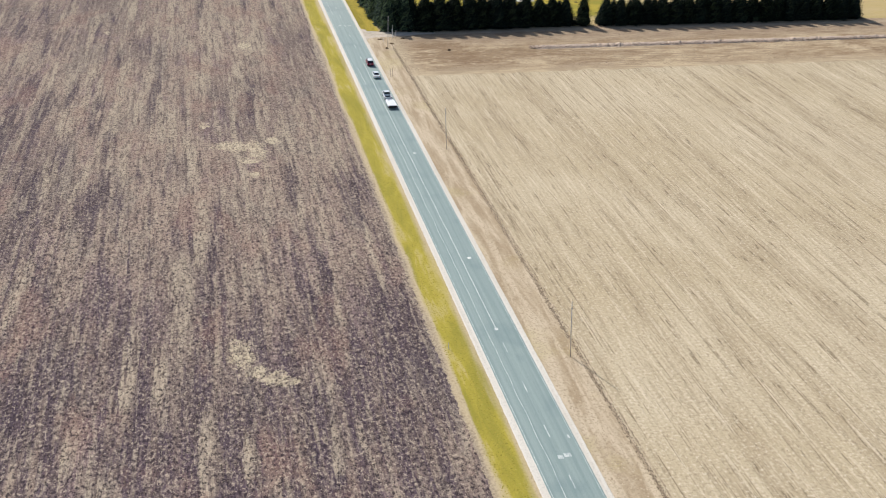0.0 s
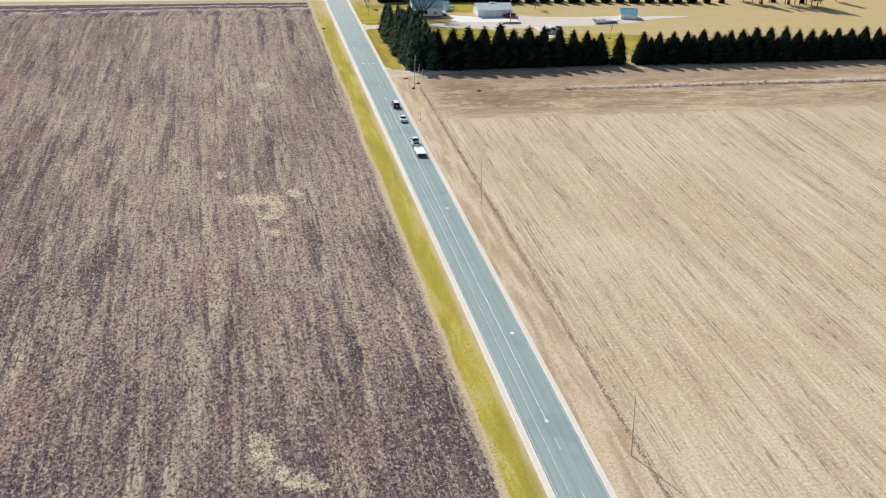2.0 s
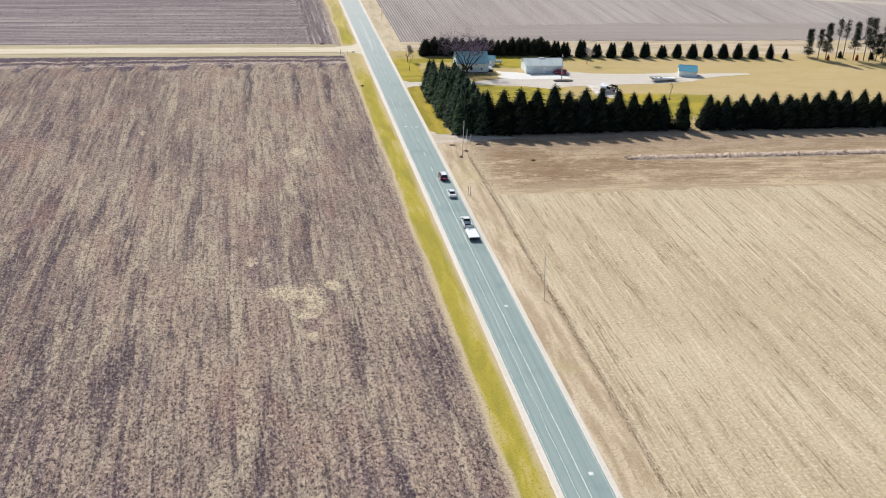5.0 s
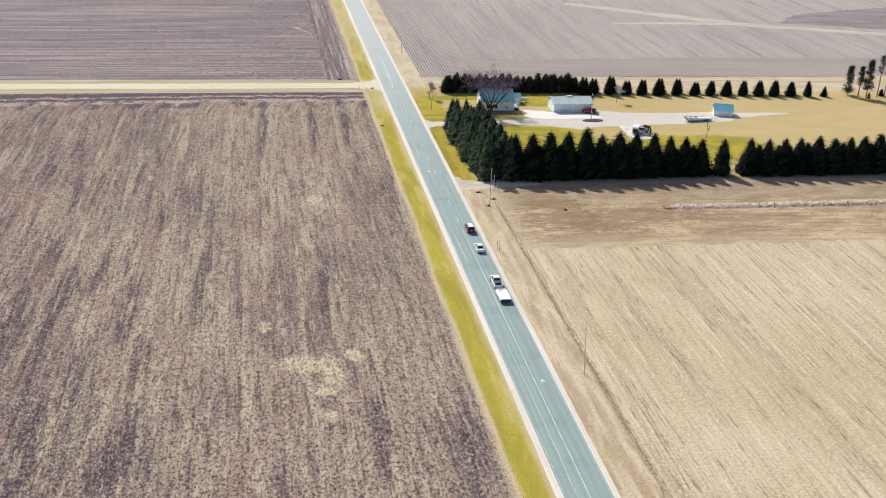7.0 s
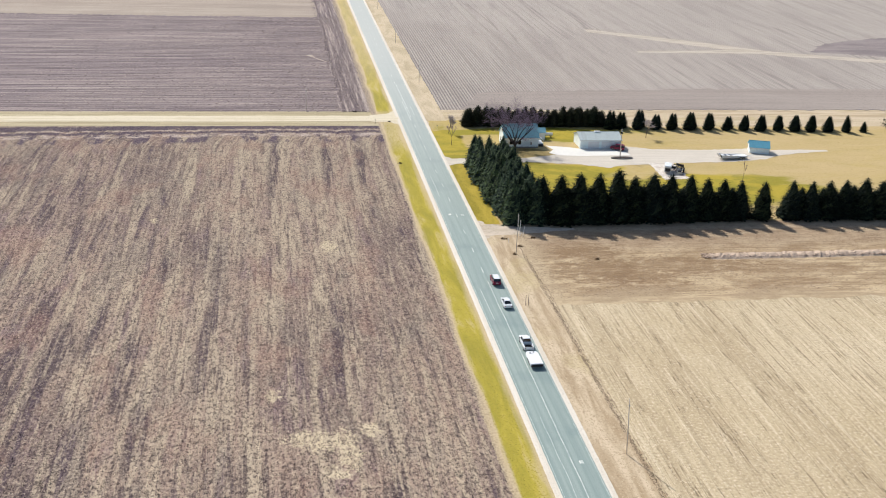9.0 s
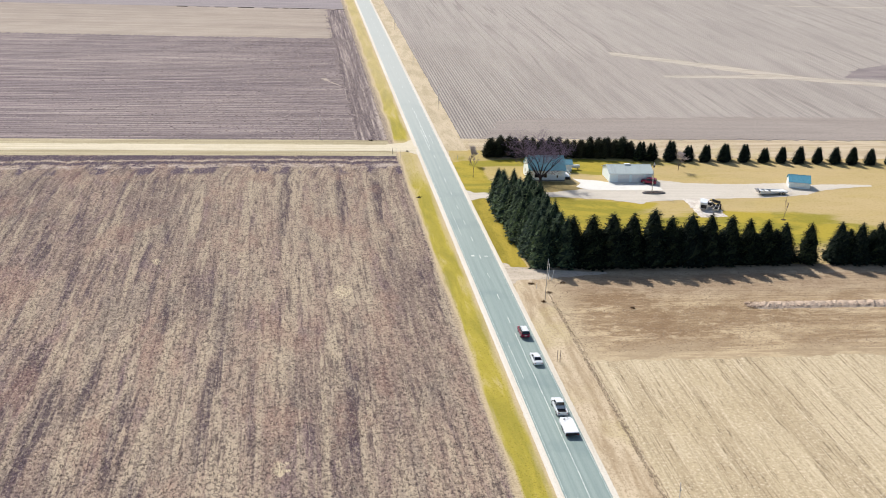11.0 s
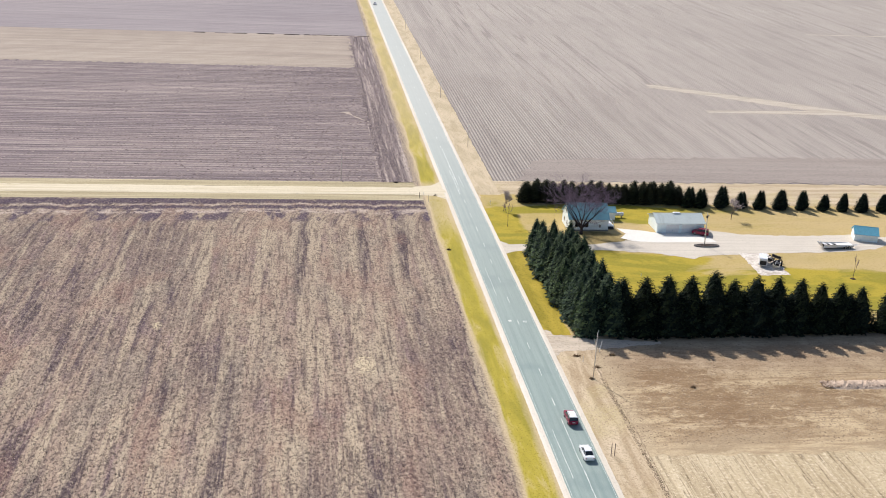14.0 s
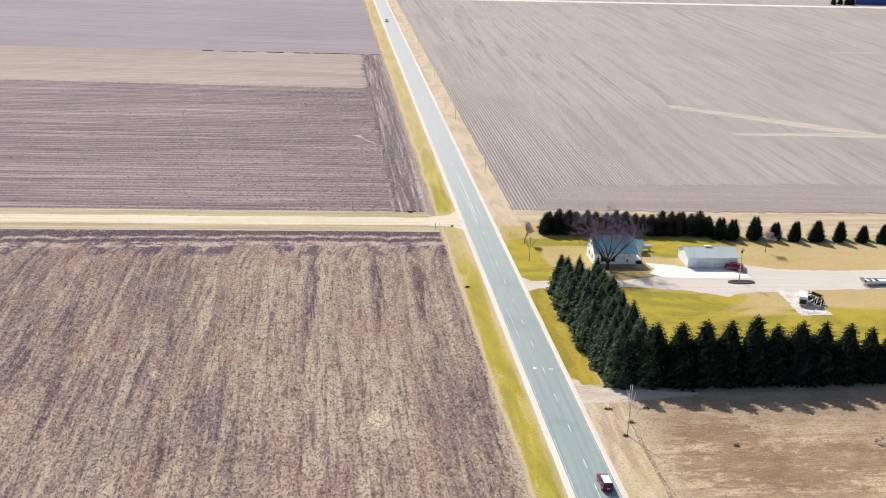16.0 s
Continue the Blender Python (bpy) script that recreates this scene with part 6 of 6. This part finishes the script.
def pickup(x, y, turn, paint, label):
    t = thing("pickup_truck", label, "pickup", pose(x, y, 0.19, 0, 0, turn))
    bm = bmesh.new()
    loft(bm, [(-0.62, 0.96, 0.90, 0.34, 1.16), (0.0, 0.98, 0.92, 0.34, 1.18), (1.3, 0.98, 0.92, 0.34, 1.18), (2.5, 0.97, 0.88, 0.36, 1.14), (2.8, 0.92, 0.82, 0.40, 1.02), (2.92, 0.80, 0.72, 0.46, 0.86)])
    part("cab_body", bm, paint, t)
    cabin(t, -0.55, 1.45, -0.42, 0.75, 0.86, 0.72, 1.17, 1.80, paint)
    bm = bmesh.new()
    for s in (-1, 1):
        box(bm, s * 0.90 - 0.08, s * 0.90 + 0.08, -2.85, -0.70, 0.45, 1.15, 0.03)
    box(bm, -0.815, 0.815, -0.78, -0.70, 0.62, 1.12, 0.01)
    part("bed_side", bm, paint, t)
    bm = bmesh.new()
    box(bm, -0.815, 0.815, -2.80, -0.79, 0.56, 0.66)
    part("bed_floor", bm, "rubber", t, "black bed liner")
    bm = bmesh.new()
    box(bm, -0.81, 0.81, -2.90, -2.81, 0.50, 1.12, 0.02)
    part("tailgate", bm, paint, t)
    bm = bmesh.new()
    box(bm, -0.92, 0.92, -3.02, -2.92, 0.42, 0.60, 0.03)
    box(bm, -0.92, 0.92, 2.90, 3.02, 0.42, 0.62, 0.03)
    part("bumper", bm, "steel", t)
    for wx in (-0.86, 0.86):
        for wy in (-1.75, 1.78):
            wheel(t, wx, wy, 0.40, 0.26)
    lights(t, 0.92, 2.86, -2.88, 0.84, 0.22)
    bm = bmesh.new()
    for s in (-1, 1):
        box(bm, s * 1.06 - 0.1, s * 1.06 + 0.1, 1.12, 1.24, 1.16, 1.38, 0.03)
    part("mirror", bm, "black", t)
    return t


def towed_trailer(x, y, turn):
    """A white low flat-topped trailer with a tapered nose on a drawbar."""
    t = thing("white_trailer", "white flat-topped trailer hitched behind the pickup", "trailer", pose(x, y, 0.19, 0, 0, turn))
    bm = bmesh.new()
    pr = [(-1.25, -3.1), (1.25, -3.1), (1.25, 1.6), (0.95, 2.35), (-0.95, 2.35), (-1.25, 1.6)]
    lo = [bm.verts.new((u, v, 0.55)) for u, v in pr]
    hi = [bm.verts.new((u * 0.98, v * 0.99, 1.05)) for u, v in pr]
    bm.faces.new(lo[::-1])
    bm.faces.new(hi)
    for i in range(6):
        bm.faces.new((lo[i], lo[(i + 1) % 6], hi[(i + 1) % 6], hi[i]))
    bmesh.ops.bevel(bm, geom=bm.edges[:], offset=0.05, segments=2, affect="EDGES")
    part("body", bm, "carwhite", t)
    for q in range(5):
        bm = bmesh.new()
        y0 = -2.9 + q * 0.9
        box(bm, -1.14, 1.14, y0, y0 + 0.84, 1.052, 1.075, 0.008)
        part("deck_panel", bm, "white", t)
    bm = bmesh.new()
    tube(bm, (-0.42, 1.35, 1.06), (-0.42, 1.35, 1.34), 0.16, 0.12, 10)
    part("winch_drum", bm, "steel", t, "grey winch drum")
    bm = bmesh.new()
    tube(bm, (-0.35, 1.45, 1.28), (0.35, 1.62, 1.28), 0.05, 0.05, 6)
    tube(bm, (0.35, 1.62, 1.06), (0.35, 1.62, 1.3), 0.05, 0.05, 6)
    part("bracket", bm, "black", t)
    bm = bmesh.new()
    box(bm, -1.15, 1.15, -3.18, -3.11, 0.5, 0.98, 0.02)
    part("rear_board", bm, "black", t)
    bm = bmesh.new()
    box(bm, -1.05, 1.05, -2.9, 2.2, 0.40, 0.545)
    for s in (-1, 1):
        tube(bm, (s * 0.8, 2.2, 0.48), (0, 3.55, 0.48), 0.05, 0.05, 5)
    part("frame", bm, "black", t)
    for wx in (-1.02, 1.02):
        for wy in (-1.15, -0.35):
            wheel(t, wx, wy, 0.34, 0.2)
    for s in (-1, 1):
        bm = bmesh.new()
        box(bm, s * 1.29 - 0.05, s * 1.29 + 0.05, -1.65, 0.15, 0.70, 0.78, 0.02)
        part("mudguard", bm, "black", t)
    for s in (-1, 1):
        bm = bmesh.new()
        box(bm, s * 1.0 - 0.08, s * 1.0 + 0.08, -3.22, -3.182, 0.6, 0.72)
        part("tail_light", bm, "tail", t)


# white roof paint stands in for bright reflections on the red car
suv(1.75, 155.3, 0, "red", "dark red hatchback driving away, its roof coloured pale as a highlight", "red_hatchback", "carwhite")
pickup(1.75, 123.6, 0, "carwhite", "white pickup truck with a black bed")
towed_trailer(1.75, 116.9, 0)
sedan(1.75, 143.0, 0, "carwhite", "white saloon car driving away", "white_saloon")
sedan(-1.8, 698.0, 180, "silver", "small grey car far along the road", "distant_car")
suv(62.0, 257.6, 62, "red", "dark red car parked before the garage", "parked_red_car")


def flat_trailer(x, y, turn):
    """A long white open-topped trailer: solid side boards, cross bars over a dark deck, a flared tail and a low tongue."""
    t = thing("stock_trailer", "long white open-topped trailer with tandem wheels on the gravel", "trailer", pose(x, y, 0.1, 0, 0, turn))
    bm = bmesh.new()
    box(bm, -1.12, 1.12, -3.9, 3.2, 0.55, 0.68, 0.02)
    part("deck", bm, "black", t, "dark trailer deck")
    for sx in (-1, 1):
        bm = bmesh.new()
        prism(bm, [(-4.1, 0.5), (3.3, 0.5), (3.3, 0.95), (2.4, 1.05), (-3.4, 1.35), (-4.1, 1.6)], "x", sx * 1.17 - 0.04, sx * 1.17 + 0.04)
        part("side_board", bm, "white", t)
        bm = bmesh.new()
        prism(bm, [(0.55, 0.62), (0.9, 0.92), (2.5, 0.92), (2.85, 0.62), (2.7, 0.62), (2.4, 0.82), (1.0, 0.82), (0.7, 0.62)], "x", min(sx * 1.22, sx * 1.48), max(sx * 1.22, sx * 1.48))
        part("mudguard", bm, "white", t)
    for by in (-3.35, -1.9):
        bm = bmesh.new()
        box(bm, -1.12, 1.12, by - 0.34, by + 0.34, 1.06 if by > -3 else 1.16, 1.12 if by > -3 else 1.22, 0.02)
        part("cross_bar", bm, "white", t)
    bm = bmesh.new()
    box(bm, -1.12, 1.12, -0.6, 3.2, 0.90, 0.97, 0.03)
    part("front_cover", bm, "white", t)
    bm = bmesh.new()
    prism(bm, [(-4.12, 0.6), (-4.18, 0.6), (-4.85, 1.75), (-4.75, 1.78)], "x", -1.1, 1.1)
    part("tail_ramp", bm, "steel", t)
    bm = bmesh.new()
    for sx in (-1, 1):
        tube(bm, (sx * 1.0, 3.2, 0.62), (0, 5.0, 0.62), 0.07, 0.06, 6)
    part("drawbar", bm, "white", t)
    for wx in (-1.34, 1.34):
        for wy in (1.2, 2.1):
            wheel(t, wx, wy, 0.38, 0.2)
    return t


flat_trailer(97.4, 247.6, -84).scale = (1.0, 1.22, 1.0)


def camper(x, y, turn):
    t = thing("camper_trailer", "white boxy camper with a dark rear on the parking pad", "camper", pose(x, y, 0.1, 0, 0, turn))
    t.scale = (0.86, 0.86, 0.9)
    bm = bmesh.new()
    prism(bm, [(-2.6, 0.55), (2.4, 0.55), (2.9, 1.2), (2.5, 2.5), (-2.4, 2.6), (-2.6, 2.4)], "x", -1.15, 1.15)
    part("body", bm, "carwhite", t)
    bm = bmesh.new()
    box(bm, -0.95, 0.95, -2.68, -2.603, 0.7, 1.95, 0.03)
    part("rear_panel", bm, "black", t)
    for s in (-1, 1):
        bm = bmesh.new()
        box(bm, s * 1.155 - 0.012, s * 1.155 + 0.012, -1.6, 0.6, 1.5, 2.1)
        part("side_window", bm, "glass", t)
    for wx in (-1.05, 1.05):
        wheel(t, wx, -0.3, 0.36, 0.2)
    bm = bmesh.new()
    tube(bm, (0, 2.4, 0.5), (0, 4.0, 0.5), 0.06, 0.05, 5)
    tube(bm, (0, 3.9, 0.0), (0, 3.9, 0.55), 0.04, 0.04, 5)
    part("drawbar", bm, "steel", t)


def tractor(x, y, turn):
    t = thing("small_tractor", "dark compact tractor with a loader on the parking pad", "tractor", pose(x, y, 0.1, 0, 0, turn))
    bm = bmesh.new()
    box(bm, -0.42, 0.42, 0.0, 1.9, 0.6, 1.25, 0.08)
    part("bonnet", bm, "black", t)
    bm = bmesh.new()
    box(bm, -0.55, 0.55, -1.1, -0.005, 0.5, 1.0, 0.05)
    part("chassis", bm, "steel", t)
    bm = bmesh.new()
    box(bm, -0.3, 0.3, -0.9, -0.4, 1.005, 1.5, 0.08)
    part("seat", bm, "black", t)
    bm = bmesh.new()
    for s in (-1, 1):
        tube(bm, (s * 0.6, -1.0, 1.0), (s * 0.6, -1.0, 2.3), 0.05, 0.05, 5)
    tube(bm, (-0.6, -1.0, 2.3), (0.6, -1.0, 2.3), 0.05, 0.05, 5)
    part("roll_bar", bm, "black", t)
    for s in (-1, 1):
        wheel(t, s * 0.8, -0.7, 0.65, 0.34)
        wheel(t, s * 0.65, 1.5, 0.38, 0.24)
        bm = bmesh.new()
        tube(bm, (s * 0.55, 0.3, 1.4), (s * 0.55, 2.6, 0.9), 0.07, 0.06, 5)
        part("loader_arm", bm, "steel", t)
    bm = bmesh.new()
    prism(bm, [(2.5, 0.15), (3.2, 0.15), (3.2, 0.25), (2.65, 0.3), (2.6, 0.9), (2.5, 0.9)], "x", -0.8, 0.8)
    part("bucket", bm, "steel", t)


def disc_harrow(x, y, turn):
    """A dark folded tillage implement: beams, two gangs of discs and a drawbar."""
    t = thing("disc_harrow", "dark steel disc harrow parked on the gravel pad", "farm implement", pose(x, y, 0.1, 0, 0, turn))
    for bx in (-1.3, 1.3):
        bm = bmesh.new()
        box(bm, bx - 0.08, bx + 0.08, -2.2, 2.0, 0.85, 1.0, 0.02)
        part("beam", bm, "black", t)
    for by in (-1.9, 0.0, 1.8):
        bm = bmesh.new()
        box(bm, -1.9, 1.9, by - 0.08, by + 0.08, 0.7, 0.85, 0.02)
        part("beam", bm, "black", t)
    disc = None
    for by in (-1.3, 1.0):
        bm = bmesh.new()
        tube(bm, (-1.9, by - 0.2, 0.32), (1.9, by + 0.2, 0.32), 0.05, 0.05, 6)
        part("gang_axle", bm, "steel", t)
        for k in range(9):
            if disc is None:
                bm = bmesh.new()
                tube(bm, (-0.03, 0, 0), (0.03, 0, 0), 0.33, 0.30, 12)
                disc = mesh_from("disc", bm, "steel")
            o = new("disc", disc)
            o.parent = t
            o.matrix_basis = pose(-1.7 + 0.42 * k, by - 0.18 + 0.045 * k, 0.32, 0, 0, 12)
    for sx in (-1, 1):
        bm = bmesh.new()
        box(bm, sx * 1.75 - 0.12, sx * 1.75 + 0.12, -1.4, 1.4, 0.86, 1.45, 0.03)
        part("folded_wing", bm, "black", t)
        wheel(t, sx * 0.7, 0.1, 0.4, 0.25)
    bm = bmesh.new()
    tube(bm, (-0.5, 2.0, 0.8), (0, 4.0, 0.5), 0.07, 0.07, 6)
    part("drawbar", bm, "black", t)


disc_harrow(74.0, 236.8, 28)
camper(70.7, 234.8, -20)
tractor(74.4, 233.6, 150)

# odds and ends
tank = thing("propane_tank", "white propane tank on legs behind the house", "tank", pose(42.6, 272.4, 0.05, 0, 0, 0))
bm = bmesh.new()
tube(bm, (-1.5, 0, 1.0), (1.5, 0, 1.0), 0.55, 0.55, 14)
part("vessel", bm, "white", tank, smooth=False)
for s in (-1, 1):
    bm = bmesh.new()
    box(bm, s * 1.0 - 0.08, s * 1.0 + 0.08, -0.35, 0.35, 0, 0.55)
    part("foot", bm, "stone", tank)
barn = thing("distant_blue_barn", "deep blue barn at the far field corner", "barn", pose(398, 882, 0.05, 0, 0, 6))
gable_house(barn, 40, 16, 6, 10, "blue", "blue", 0.5)
for k, (px, py, ps) in enumerate(((376, 876, 1.0), (383, 879, 0.85), (389, 878, 1.1), (394, 880, 0.9))):
    plant(CEDAR, k, px, py, ps, 60 * k, 1.6, "dark evergreen beside the distant barn", "cedar", "evergreens by the distant barn", "cedar_tree")


# ---- loose litter on the fields ----
def litter(name, seed, count, x0, x1, y0, y1, size, tall, mat, label, ground_z, slim=1.0, fade=0.0, height=None):
    """Thousands of small clods or tufts lying on a field, joined as one piece of stuff."""
    g = np.random.default_rng(seed)
    x, y = g.uniform(x0, x1, count), g.uniform(y0, y1, count)
    if fade:
        # thinning away from the road
        x = x1 - g.exponential(fade, count) if fade > 0 else x0 + g.exponential(-fade, count)
        keep = (x > x0) & (x < x1)
        x, y = x[keep], y[keep]
        count = len(x)
    s = size * g.uniform(0.5, 1.3, count)
    ground_z = ground_z + (height(x, y) if height else 0.0)
    turn = g.uniform(0, 6.283, count)
    co = np.zeros((count, 5, 3), np.float32)
    for j in range(4):
        a = turn + 1.571 * j + g.uniform(-0.4, 0.4, count)
        w = s * g.uniform(0.6, 1.1, count)
        co[:, j, 0] = x + np.cos(a) * w * slim
        co[:, j, 1] = y + np.sin(a) * w
        co[:, j, 2] = ground_z - 0.01
    co[:, 4, 0] = x + s * g.uniform(-0.4, 0.4, count)
    co[:, 4, 1] = y + s * g.uniform(-0.4, 0.4, count)
    co[:, 4, 2] = ground_z + s * tall * g.uniform(0.6, 1.3, count)
    k = (np.arange(count) * 5)[:, None, None]
    tri = (np.array([[0, 1, 4], [1, 2, 4], [2, 3, 4], [3, 0, 4]])[None] + k).reshape(-1)
    me = bpy.data.meshes.new(name)
    me.vertices.add(count * 5)
    me.vertices.foreach_set("co", co.reshape(-1))
    me.loops.add(len(tri))
    me.loops.foreach_set("vertex_index", tri.astype(np.int32))
    me.polygons.add(count * 4)
    me.polygons.foreach_set("loop_start", np.arange(0, len(tri), 3, dtype=np.int32))
    me.update(calc_edges=True)
    me.materials.append(M[mat])
    return tagged(new(name, me), label, "field litter", "", "stuff")


litter("soil_clods", 1, 110000, -148, -12.6, -62, 286, 0.26, 0.75, "clod", "dark soil clods strewn over the ploughed field", 0.03, 0.55, height=soil_height)
litter("straw_litter", 2, 40000, -148, -12.6, -62, 286, 0.24, 0.32, "chaff", "pale trodden straw scraps on the ploughed soil", 0.03, height=soil_height)
litter("stubble_tufts", 3, 42000, 12.6, 130, -70, 142, 0.22, 0.32, "stubtuft", "short straw stubble tufts in the pale field", 0.03, 0.6, height=stubble_height)
litter("headland_clods", 4, 14000, 12.6, 150, 146, 188, 0.22, 0.35, "clod2", "brown clods on the turned headland", 0.045)
litter("west_verge_tufts", 5, 9000, -10.4, -6.4, -70, 288, 0.22, 0.10, "grasstuft", "yellow-green grass tufts on the verge", 0.06)
litter("east_verge_tufts", 6, 8000, 5.4, 12.0, -70, 186, 0.24, 0.14, "drytuft", "dry brown grass tufts on the verge", 0.06)
litter("tilled_field_clods", 7, 18000, -400, -12.8, 304.5, 486, 0.26, 0.4, "clod_nw", "grey-brown clods on the tilled field", 0.03, 2.2, 55.0, tilled_height)
litter("tilled_headland_clods", 8, 3500, -25, -13, 304.5, 560, 0.26, 0.5, "clod_nw", "rough clods along the rutted headland", 0.05)
litter("drilled_field_clods", 9, 20000, 12.5, 400, 308, 470, 0.24, 0.3, "clod_ne", "pale clods on the drilled field", 0.03, 0.5, -70.0, drilled_height)
litter("windrow_straw", 10, 5200, 56.0, 190.0, 166.6, 169.3, 0.22, 0.8, "rowstraw", "rough straw clumps heaped along the windrow", 0.34, 1.3)
litter("furrow_clods", 11, 4200, 11.7, 12.6, -70, 172, 0.17, 0.5, "furrow_bits", "crumbled dark clods along the stubble edge", 0.07, 0.7)
